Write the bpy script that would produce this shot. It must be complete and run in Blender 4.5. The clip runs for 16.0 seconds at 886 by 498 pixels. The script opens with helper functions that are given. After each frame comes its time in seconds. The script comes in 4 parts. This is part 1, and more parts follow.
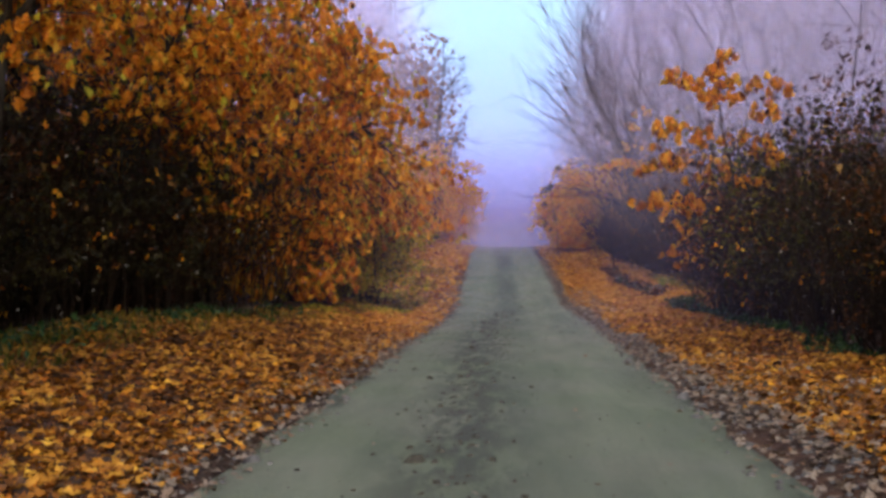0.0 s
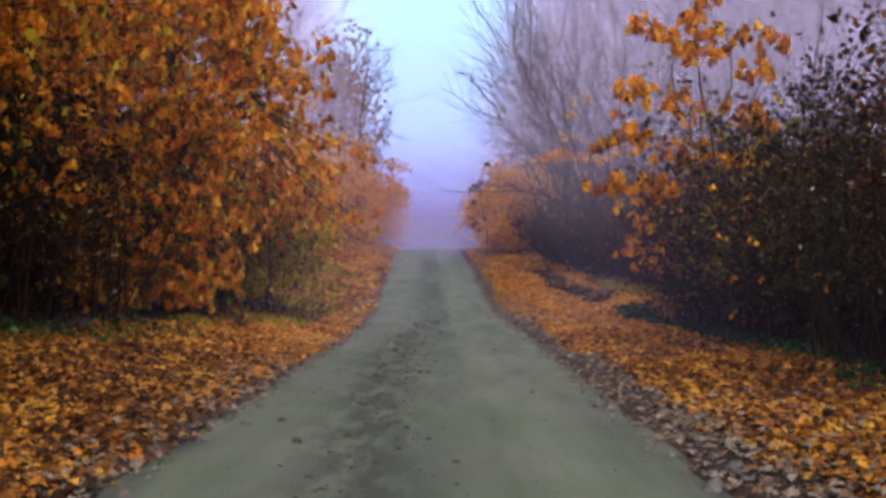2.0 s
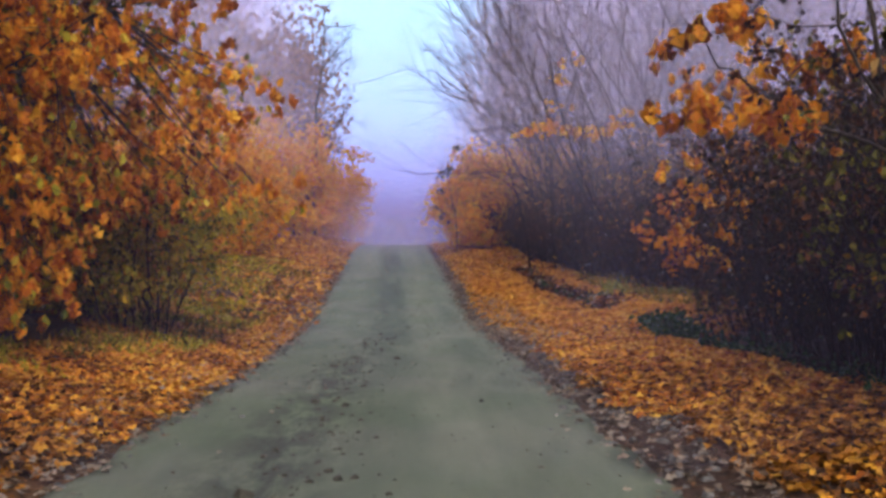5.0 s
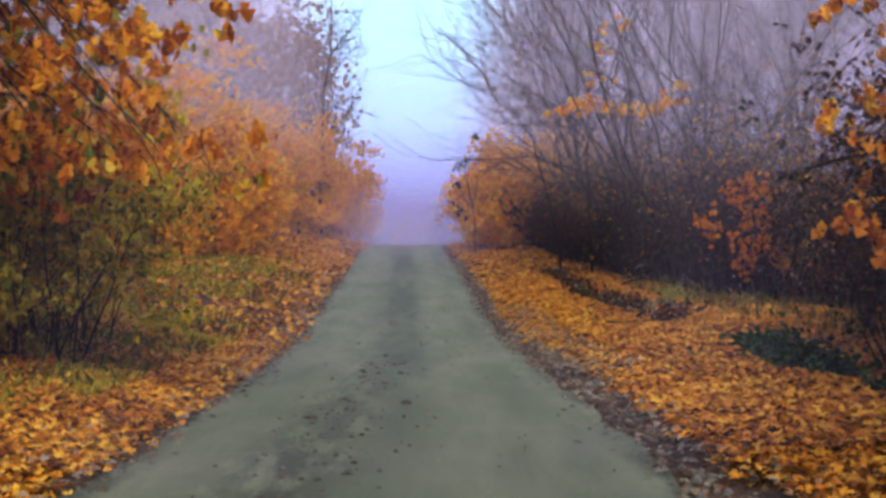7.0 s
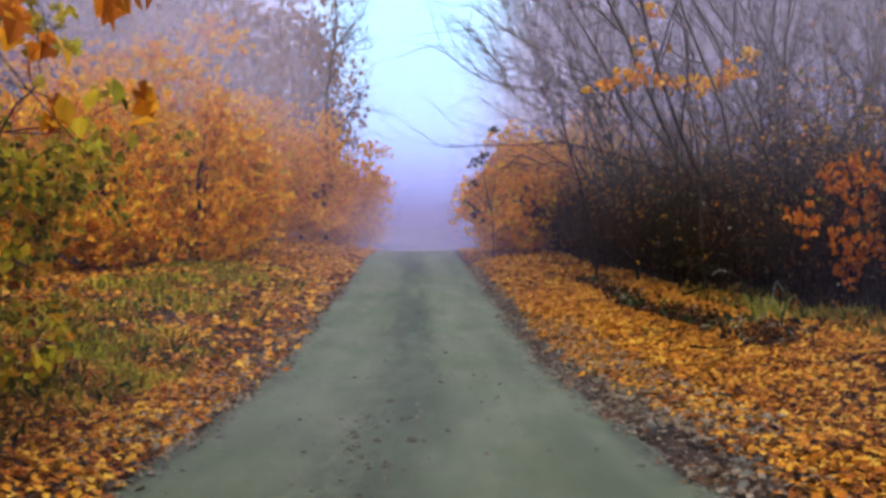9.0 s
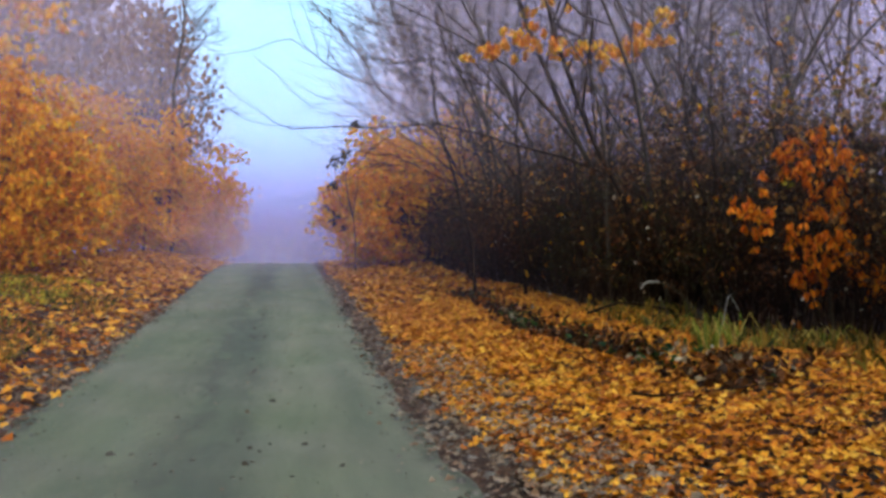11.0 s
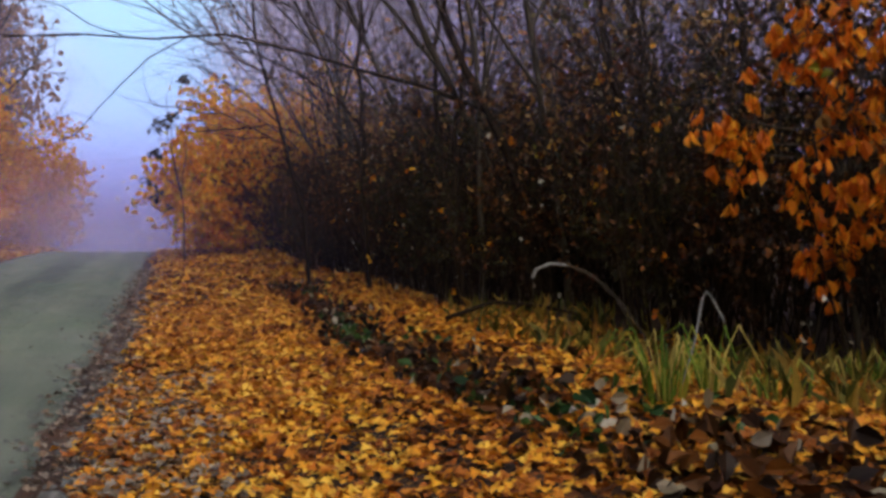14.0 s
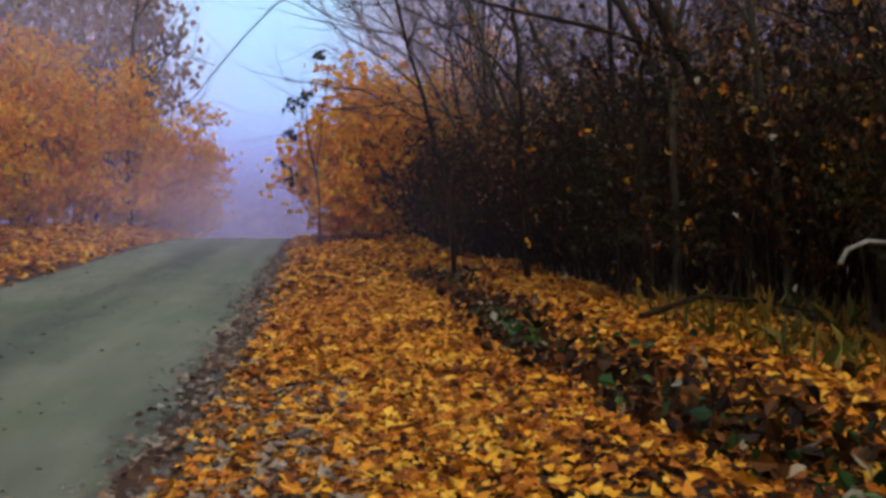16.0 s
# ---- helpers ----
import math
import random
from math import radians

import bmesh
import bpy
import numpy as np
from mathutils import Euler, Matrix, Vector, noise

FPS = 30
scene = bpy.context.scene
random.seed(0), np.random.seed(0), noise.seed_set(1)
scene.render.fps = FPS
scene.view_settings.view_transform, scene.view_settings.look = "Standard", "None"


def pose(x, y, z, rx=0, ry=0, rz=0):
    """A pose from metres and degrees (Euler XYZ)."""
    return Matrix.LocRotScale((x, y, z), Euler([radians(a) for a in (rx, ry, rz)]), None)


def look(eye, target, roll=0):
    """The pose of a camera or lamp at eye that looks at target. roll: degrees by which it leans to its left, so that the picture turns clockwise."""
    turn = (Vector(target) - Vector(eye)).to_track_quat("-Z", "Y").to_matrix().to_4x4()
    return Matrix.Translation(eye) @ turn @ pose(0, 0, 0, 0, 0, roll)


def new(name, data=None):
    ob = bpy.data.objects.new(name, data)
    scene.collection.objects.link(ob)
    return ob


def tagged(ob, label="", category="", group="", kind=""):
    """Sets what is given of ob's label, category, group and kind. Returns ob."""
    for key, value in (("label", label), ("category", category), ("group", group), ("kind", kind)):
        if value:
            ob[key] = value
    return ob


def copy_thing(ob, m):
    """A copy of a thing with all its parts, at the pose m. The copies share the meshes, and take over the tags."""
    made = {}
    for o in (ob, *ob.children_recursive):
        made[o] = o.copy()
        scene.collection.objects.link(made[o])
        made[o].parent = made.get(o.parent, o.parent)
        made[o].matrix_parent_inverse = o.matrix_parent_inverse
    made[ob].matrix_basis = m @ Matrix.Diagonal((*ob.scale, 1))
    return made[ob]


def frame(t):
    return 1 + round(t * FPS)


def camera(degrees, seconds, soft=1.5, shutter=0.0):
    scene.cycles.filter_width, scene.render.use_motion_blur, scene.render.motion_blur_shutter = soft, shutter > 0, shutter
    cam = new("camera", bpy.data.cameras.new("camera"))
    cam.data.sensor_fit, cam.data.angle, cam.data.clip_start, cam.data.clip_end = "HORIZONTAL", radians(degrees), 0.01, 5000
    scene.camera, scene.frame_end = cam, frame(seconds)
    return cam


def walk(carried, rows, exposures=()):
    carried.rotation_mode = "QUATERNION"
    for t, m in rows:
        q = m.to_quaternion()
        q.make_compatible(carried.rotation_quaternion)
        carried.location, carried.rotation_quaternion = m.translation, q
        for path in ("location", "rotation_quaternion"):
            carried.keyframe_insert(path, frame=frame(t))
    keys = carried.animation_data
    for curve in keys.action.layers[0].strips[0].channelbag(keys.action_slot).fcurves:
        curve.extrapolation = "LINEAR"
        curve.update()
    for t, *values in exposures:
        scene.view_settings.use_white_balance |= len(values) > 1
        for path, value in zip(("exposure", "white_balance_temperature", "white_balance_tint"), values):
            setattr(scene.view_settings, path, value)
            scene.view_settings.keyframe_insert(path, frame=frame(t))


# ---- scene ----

# ---- camera: seconds, eye x y z, heading to the right, tilt up, roll ----
cam = camera(46, 16.0, soft=3.3)
PATH = [
    (0, 0.000, -0.000, 1.523, -4.26, 1.05, -0.02),
    (0.5, -0.017, 1.353, 1.520, -3.11, 1.03, -0.13),
    (1, -0.007, 2.629, 1.522, -2.08, 1.27, -0.14),
    (1.5, 0.042, 3.892, 1.510, -1.12, 1.15, -0.17),
    (2, 0.070, 5.193, 1.485, -0.31, 1.25, -0.13),
    (2.5, 0.105, 6.531, 1.478, 0.41, 1.31, -0.10),
    (3, 0.153, 7.887, 1.492, 1.06, 1.23, -0.11),
    (3.5, 0.187, 9.197, 1.497, 1.48, 1.06, 0.04),
    (4, 0.243, 10.466, 1.480, 1.52, 1.09, 0.04),
    (6.5, 0.132, 17.343, 1.502, 1.18, 1.19, -0.07),
    (7, 0.138, 18.735, 1.493, 0.81, 1.23, -0.10),
    (7.5, 0.095, 20.090, 1.485, 0.31, 1.27, -0.14),
    (8, -0.000, 21.417, 1.480, -0.14, 1.24, -0.22),
    (8.2, -0.023, 21.953, 1.485, -0.25, 1.23, -0.21),
    (10.3, 0.066, 27.818, 1.515, 3.80, 2.52, 0.45),
    (10.5, 0.190, 28.359, 1.513, 4.70, 2.41, 0.32),
    (11, 0.523, 29.726, 1.499, 7.51, 2.46, 0.35),
    (11.5, 0.969, 31.049, 1.495, 10.32, 2.80, 0.30),
    (12, 1.472, 32.335, 1.501, 12.64, 2.84, 0.36),
    (12.5, 1.993, 33.609, 1.507, 14.24, 2.50, 0.34),
    (13, 2.363, 34.763, 1.503, 14.83, 2.26, 0.45),
    (13.5, 2.644, 35.745, 1.499, 14.58, 2.12, 0.39),
    (14, 2.741, 36.579, 1.498, 13.67, 2.06, 0.30),
    (14.5, 2.805, 37.344, 1.500, 12.27, 1.98, 0.05),
    (15, 2.859, 38.169, 1.498, 10.44, 1.92, -0.15),
    (15.5, 2.848, 38.741, 1.506, 8.69, 1.80, -0.22),
    (16, 2.834, 39.170, 1.506, 6.30, 1.42, 0.04),
]


def gaze(x, y, z, heading, tilt, roll):
    h, p = radians(heading), radians(tilt)
    way = Vector((math.sin(h) * math.cos(p), math.cos(h) * math.cos(p), math.sin(p)))
    return look((x, y, z), Vector((x, y, z)) + way * 5, -roll)


walk(cam, [(r[0], gaze(*r[1:])) for r in PATH], [(0.0, 0.08, 5900, 12), (2.0, 0.12, 5900, 13), (3.5, 0.14, 5900, 13), (7.0, 0.28, 5950, 5), (8.2, 0.33, 5950, 3), (10.5, 0.3, 5900, -2), (11.5, 0.14, 5900, -1), (12.5, -0.04, 5900, 4), (14.0, -0.08, 5950, 6), (16.0, -0.08, 6100, 1)])

# ---- light: a bright overcast day in fog ----
SUN_EL, SUN_AZ = radians(44), radians(174)
world = bpy.data.worlds.new("world")
scene.world = world
world.use_nodes = True
wn = world.node_tree.nodes
sky = wn.new("ShaderNodeTexSky")
sky.sky_type, sky.sun_disc, sky.sun_elevation, sky.sun_rotation = "NISHITA", False, SUN_EL, SUN_AZ
sky.air_density, sky.dust_density = 1.2, 4.0
wn["Background"].inputs["Strength"].default_value = 0.12
world.node_tree.links.new(sky.outputs[0], wn["Background"].inputs["Color"])
sun = new("sun", bpy.data.lights.new("sun", "SUN"))
sun.data.energy, sun.data.angle, sun.data.color = 1.75, radians(25), (1.0, 0.92, 0.8)
sun.matrix_world = look((0, 0, 60), (-math.sin(SUN_AZ) * math.cos(SUN_EL) * 9, -math.cos(SUN_AZ) * math.cos(SUN_EL) * 9, 60 - math.sin(SUN_EL) * 9))


# ---- materials ----
def material(name):
    m = bpy.data.materials.new(name)
    m.use_nodes = True
    nt = m.node_tree
    return m, nt, nt.nodes, nt.links, nt.nodes["Principled BSDF"]


def ramp(nodes, stops):
    r = nodes.new("ShaderNodeValToRGB")
    e = r.color_ramp.elements
    while len(e) < len(stops):
        e.new(0.5)
    for el, (p, c) in zip(e, stops):
        el.position, el.color = p, (*c, 1)
    return r


def noise_node(nodes, links, scale, detail=4.0, vector=None, rough=0.55):
    n = nodes.new("ShaderNodeTexNoise")
    n.inputs["Scale"].default_value, n.inputs["Detail"].default_value, n.inputs["Roughness"].default_value = scale, detail, rough
    if vector is not None:
        links.new(vector, n.inputs["Vector"])
    return n


def leaf_material(name, colours, glow=0.3, rough=0.55, patch=0.0):
    """Leaves: each leaf its own colour, mottled, letting some light through."""
    m, nt, nodes, links, bsdf = material(name)
    geo = nodes.new("ShaderNodeNewGeometry")
    co = nodes.new("ShaderNodeTexCoord")
    r = ramp(nodes, [(i / (len(colours) - 1), c) for i, c in enumerate(colours)])
    pick = geo.outputs["Random Per Island"]
    if patch:
        # drifts of darker and brighter leaves
        drift = noise_node(nodes, links, 0.9, 3, co.outputs["Object"])
        shift = nodes.new("ShaderNodeMath")
        shift.operation = "MULTIPLY_ADD"
        links.new(drift.outputs[0], shift.inputs[0])
        shift.inputs[1].default_value, shift.inputs[2].default_value = patch, -patch / 2
        total = nodes.new("ShaderNodeMath")
        total.use_clamp = True
        links.new(pick, total.inputs[0])
        links.new(shift.outputs[0], total.inputs[1])
        pick = total.outputs[0]
    links.new(pick, r.inputs[0])
    n = noise_node(nodes, links, 22, 3, co.outputs["Object"])
    mr = nodes.new("ShaderNodeMapRange")
    mr.inputs["To Min"].default_value, mr.inputs["To Max"].default_value = 0.6, 1.35
    links.new(n.outputs[0], mr.inputs[0])
    hsv = nodes.new("ShaderNodeHueSaturation")
    links.new(mr.outputs[0], hsv.inputs["Value"])
    links.new(r.outputs[0], hsv.inputs["Color"])
    links.new(hsv.outputs[0], bsdf.inputs["Base Color"])
    bsdf.inputs["Roughness"].default_value = rough
    bsdf.inputs["Specular IOR Level"].default_value = 0.2
    tr = nodes.new("ShaderNodeBsdfTranslucent")
    links.new(hsv.outputs[0], tr.inputs["Color"])
    mix = nodes.new("ShaderNodeMixShader")
    mix.inputs[0].default_value = glow
    links.new(bsdf.outputs[0], mix.inputs[1])
    links.new(tr.outputs[0], mix.inputs[2])
    links.new(mix.outputs[0], nodes["Material Output"].inputs[0])
    return m


def bark_material(name, dark, light, scale=9):
    m, nt, nodes, links, bsdf = material(name)
    co = nodes.new("ShaderNodeTexCoord")
    mp = nodes.new("ShaderNodeMapping")
    mp.inputs["Scale"].default_value = (1, 1, 0.25)
    links.new(co.outputs["Object"], mp.inputs[0])
    n = noise_node(nodes, links, scale, 6, mp.outputs[0], 0.65)
    r = ramp(nodes, [(0.3, dark), (0.7, light)])
    links.new(n.outputs[0], r.inputs[0])
    links.new(r.outputs[0], bsdf.inputs["Base Color"])
    b = nodes.new("ShaderNodeBump")
    b.inputs["Strength"].default_value, b.inputs["Distance"].default_value = 0.6, 0.02
    links.new(n.outputs[0], b.inputs["Height"])
    links.new(b.outputs[0], bsdf.inputs["Normal"])
    bsdf.inputs["Roughness"].default_value, bsdf.inputs["Specular IOR Level"].default_value = 0.85, 0.15
    return m


LEAF_ORANGE = leaf_material("orange_leaves", [(0.26, 0.07, 0.005), (0.6, 0.2, 0.008), (0.74, 0.31, 0.012), (0.8, 0.46, 0.03)], 0.35)
LEAF_RUST = leaf_material("rust_leaves", [(0.18, 0.045, 0.005), (0.54, 0.15, 0.007), (0.8, 0.28, 0.01), (0.9, 0.4, 0.014), (0.92, 0.54, 0.03)], 0.5, patch=0.5)
LEAF_FIRE = leaf_material("bright_orange_leaves", [(0.55, 0.14, 0.004), (0.84, 0.32, 0.006), (0.9, 0.46, 0.01), (0.94, 0.62, 0.02)], 0.4, patch=1.2)
LEAF_FLAME = leaf_material("flame_leaves", [(0.42, 0.08, 0.005), (0.82, 0.23, 0.008), (0.9, 0.4, 0.015)], 0.5)
LEAF_MOSS = leaf_material("olive_green_leaves", [(0.05, 0.05, 0.006), (0.14, 0.13, 0.01), (0.28, 0.22, 0.014)], 0.3)
LEAF_YELLOW = leaf_material("yellow_leaves", [(0.5, 0.32, 0.015), (0.68, 0.5, 0.02), (0.45, 0.45, 0.02)], 0.4)
LEAF_GREEN = leaf_material("yellow_green_leaves", [(0.08, 0.085, 0.008), (0.28, 0.25, 0.012), (0.55, 0.45, 0.02), (0.66, 0.26, 0.012)], 0.35)
# the hedges' inner shade is put into these near-black leaves
LEAF_SHADED = leaf_material("withered_leaves", [(0.012, 0.005, 0.002), (0.03, 0.011, 0.003), (0.065, 0.022, 0.004), (0.16, 0.052, 0.006)], 0.2, patch=0.8)
LEAF_BROWN = leaf_material("brown_leaves", [(0.08, 0.042, 0.014), (0.24, 0.115, 0.028), (0.4, 0.2, 0.045), (0.5, 0.3, 0.08)], 0.4, patch=0.8)
LEAF_MAUVE = leaf_material("faded_brown_leaves", [(0.16, 0.09, 0.06), (0.3, 0.17, 0.1), (0.42, 0.22, 0.1)], 0.3, patch=0.6)
# near-black olive, with hedge shade in the colour too
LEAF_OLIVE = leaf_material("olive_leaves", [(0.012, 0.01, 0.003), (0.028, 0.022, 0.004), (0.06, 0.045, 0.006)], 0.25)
LITTER = leaf_material("fallen_leaves", [(0.05, 0.017, 0.005), (0.24, 0.065, 0.008), (0.47, 0.14, 0.01), (0.64, 0.245, 0.014), (0.72, 0.34, 0.02), (0.76, 0.44, 0.05)], 0.1, 0.6, 1.3)
# darker copy of LITTER: the near verges' shade is put into its colour
LITTER_SHADED = leaf_material("shaded_fallen_leaves", [(0.04, 0.016, 0.006), (0.12, 0.045, 0.01), (0.26, 0.09, 0.012), (0.42, 0.17, 0.016), (0.58, 0.29, 0.03)], 0.1, 0.55, 1.0)
LITTER_PALE = leaf_material("faded_fallen_leaves", [(0.08, 0.052, 0.036), (0.22, 0.165, 0.12), (0.32, 0.26, 0.2), (0.2, 0.1, 0.045)], 0.1, 0.6)
GRASS = leaf_material("autumn_grass", [(0.035, 0.045, 0.008), (0.1, 0.1, 0.012), (0.26, 0.18, 0.025), (0.28, 0.13, 0.02)], 0.3)
IVY = leaf_material("dark_green_leaves", [(0.01, 0.026, 0.01), (0.024, 0.062, 0.016), (0.06, 0.115, 0.024)], 0.2, 0.4)
LEAF_PALE = leaf_material("pale_dry_leaves", [(0.16, 0.11, 0.06), (0.34, 0.28, 0.19), (0.48, 0.44, 0.36)], 0.2)
BARK = bark_material("grey_brown_bark", (0.024, 0.018, 0.011), (0.095, 0.074, 0.048))
# near-black, as the hedge stems carry their shade in the colour
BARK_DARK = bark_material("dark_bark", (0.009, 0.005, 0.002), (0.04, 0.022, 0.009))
BARK_BROWN = bark_material("brown_bark", (0.045, 0.03, 0.016), (0.18, 0.125, 0.07))
BARK_PALE = bark_material("pale_bark", (0.1, 0.09, 0.08), (0.36, 0.34, 0.31))


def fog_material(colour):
    """Fog on a thin sheet that scatters daylight and lets the rest through; its haze is painted in as an attribute."""
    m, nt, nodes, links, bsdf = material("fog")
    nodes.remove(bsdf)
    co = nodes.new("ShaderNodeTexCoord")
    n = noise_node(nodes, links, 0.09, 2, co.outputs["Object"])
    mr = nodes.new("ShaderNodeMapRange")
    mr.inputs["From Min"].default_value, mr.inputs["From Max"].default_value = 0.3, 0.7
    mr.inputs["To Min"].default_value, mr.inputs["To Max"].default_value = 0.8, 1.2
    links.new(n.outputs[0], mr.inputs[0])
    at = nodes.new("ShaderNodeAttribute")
    at.attribute_name = "painted_haze"
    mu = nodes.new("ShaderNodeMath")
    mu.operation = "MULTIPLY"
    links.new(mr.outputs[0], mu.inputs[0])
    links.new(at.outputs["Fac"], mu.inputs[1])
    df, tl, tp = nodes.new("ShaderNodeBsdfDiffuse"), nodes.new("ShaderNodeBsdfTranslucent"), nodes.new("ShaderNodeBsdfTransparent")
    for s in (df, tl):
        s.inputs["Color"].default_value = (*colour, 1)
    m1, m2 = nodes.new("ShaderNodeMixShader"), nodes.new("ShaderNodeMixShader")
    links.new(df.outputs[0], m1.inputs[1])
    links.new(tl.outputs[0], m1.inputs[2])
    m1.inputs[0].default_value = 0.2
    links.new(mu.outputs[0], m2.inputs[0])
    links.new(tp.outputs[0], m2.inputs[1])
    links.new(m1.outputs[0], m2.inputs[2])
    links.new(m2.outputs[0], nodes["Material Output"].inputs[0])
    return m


# ---- lie of the land ----
def soft(v, s):
    return s * np.logaddexp(0, np.asarray(v, float) / s)


def rise(y):
    """Height of the lane: level, then climbing to a crest."""
    return 0.07 * soft(np.asarray(y) - 41, 2.0) - 0.075 * soft(np.asarray(y) - 93, 5.0)


def edge_right(y):
    return np.interp(y, [-20, 30, 45, 60, 76, 95, 130], [1.95, 1.95, 1.65, 1.5, 1.15, 0.9, 0.9])


def edge_left(y):
    return np.interp(y, [-20, 30, 42, 50, 62, 76, 95, 130], [-2.2, -2.25, -2.6, -2.9, -3.2, -3.7, -4.0, -4.0])


def wave(x, y, s, k):
    return np.sin(x * s + 1.3 * k) * np.cos(y * s * 0.83 + k) + 0.5 * np.sin(x * s * 2.1 + y * s * 1.7 + k * 2.1)


def land(x, y):
    """Height of the ground: the lane sunk a little, leaf-covered verges, rougher ground under the hedges."""
    x, y = np.asarray(x, float), np.asarray(y, float)
    out = np.maximum(x - edge_right(y), edge_left(y) - x)
    bank = np.clip(out / 0.5, 0, 1)
    rough = np.clip(out / 3.0, 0, 1)
    z = rise(y) + 0.07 * bank * bank * (3 - 2 * bank) - 0.05 * (out < 0) * np.clip(-out / 0.3, 0, 1)
    z = z + rough * 0.05 * wave(x, y, 0.9, 1.0) + rough * 0.1 * wave(x, y, 0.21, 2.0)
    # low banks on both sides
    z = z + 0.12 * soft(np.clip(x - edge_right(y) - 0.6, -3, 3.6), 0.2) + 0.15 * soft(np.clip(edge_left(y) - x - 0.6, -3, 3.4), 0.2)
    # shallow ditch at the foot of the hedge
    z = z - 0.16 * np.exp(-((x - edge_right(y) - 3.3) / 0.4) ** 2)
    return z


def mesh_object(name, verts, faces, mat, parent=None, smooth=False, flat_count=None):
    """A mesh from arrays; faces all of one corner count."""
    verts, faces = np.asarray(verts, np.float32), np.asarray(faces, np.int32)
    me = bpy.data.meshes.new(name)
    me.vertices.add(len(verts))
    me.vertices.foreach_set("co", verts.ravel())
    k = faces.shape[1]
    me.loops.add(faces.size)
    me.loops.foreach_set("vertex_index", faces.ravel())
    me.polygons.add(len(faces))
    me.polygons.foreach_set("loop_start", np.arange(len(faces), dtype=np.int32) * k)
    me.polygons.foreach_set("loop_total", np.full(len(faces), k, np.int32))
    me.polygons.foreach_set("use_smooth", np.full(len(faces), smooth))
    me.materials.append(mat)
    me.update(calc_edges=True)
    ob = new(name, me)
    ob.parent = parent
    return ob


def thing(name, x, y, label, category, group="", kind="", z=None):
    ob = new(name)
    ob.location = (x, y, float(land(x, y)) if z is None else z)
    return tagged(ob, label, category, group, kind)


def sheet(name, xs, ys, height, mat):
    gx, gy = np.meshgrid(xs, ys)
    v = np.stack([gx, gy, height(gx, gy)], -1).reshape(-1, 3)
    n, m = len(xs), len(ys)
    i = (np.arange(m - 1)[:, None] * n + np.arange(n - 1)[None, :]).ravel()
    return mesh_object(name, v, np.stack([i, i + 1, i + n + 1, i + n], 1), mat, smooth=True)


# ---- leaves and wood ----
LEAF = (np.array([(0, 0, 0), (-0.24, 0.3, 0.07), (-0.33, 0.66, 0.08), (0, 1.0, -0.1), (0.33, 0.66, 0.08), (0.24, 0.3, 0.07)]), np.array([(0, 5, 4, 3), (0, 3, 2, 1)]))
# base, middle and tip of the midrib, then two lobes on each side
LOBED = (np.array([(0, 0, 0), (0, 0.48, 0.05), (0, 1.0, -0.14), (-0.27, 0.26, 0.07), (-0.1, 0.44, 0.04), (-0.42, 0.58, 0.09), (-0.2, 0.83, -0.02),
                   (0.27, 0.26, 0.07), (0.1, 0.44, 0.04), (0.42, 0.58, 0.09), (0.2, 0.83, -0.02)]), np.array([(0, 1, 4, 3), (1, 2, 6, 5), (0, 7, 8, 1), (1, 9, 10, 2)]))
BLADE = (np.array([(-0.03, 0, 0), (-0.024, 0.5, 0.0), (0, 1.0, -0.25), (0, 1.0, -0.25), (0.024, 0.5, 0.0), (0.03, 0, 0)]), LEAF[1])


def leaf_arrays(points, size, rng, hang=0.5, flat=False, shape=LEAF, wide=1.0):
    """Leaves at the points: hanging from their stalks, or lying about."""
    outline, quads = shape
    p = np.asarray(points, float)
    n = len(p)
    s = np.asarray(size) * rng.uniform(0.65, 1.3, n)
    if flat:
        a = rng.uniform(0, 2 * np.pi, n)
        t = np.stack([np.cos(a), np.sin(a), rng.normal(0, 0.22, n)], 1)
        up = np.stack([rng.normal(0, 0.45, n), rng.normal(0, 0.45, n), np.ones(n)], 1)
    else:
        t = rng.normal(0, 1, (n, 3))
        t /= np.linalg.norm(t, axis=1)[:, None]
        t[:, 2] -= hang * 1.6
        up = rng.normal(0, 1, (n, 3)) + np.array([0, -0.3, 0.4])
    t /= np.linalg.norm(t, axis=1)[:, None]
    b = np.cross(t, up)
    b /= np.linalg.norm(b, axis=1)[:, None] + 1e-9
    c = np.cross(b, t)
    curl = rng.uniform(0.3, 2.2, n)
    v = (p[:, None] + s[:, None, None] * (outline[None, :, 0:1] * b[:, None] * wide + outline[None, :, 1:2] * t[:, None]
         + outline[None, :, 2:3] * curl[:, None, None] * c[:, None]))
    f = (np.arange(n)[:, None, None] * len(outline) + quads[None]).reshape(-1, 4)
    return v.reshape(-1, 3), f


def leaves(name, points, size, mat, rng, parent=None, **kw):
    v, f = leaf_arrays(points, size, rng, **kw)
    return mesh_object(name, v, f, mat, parent)


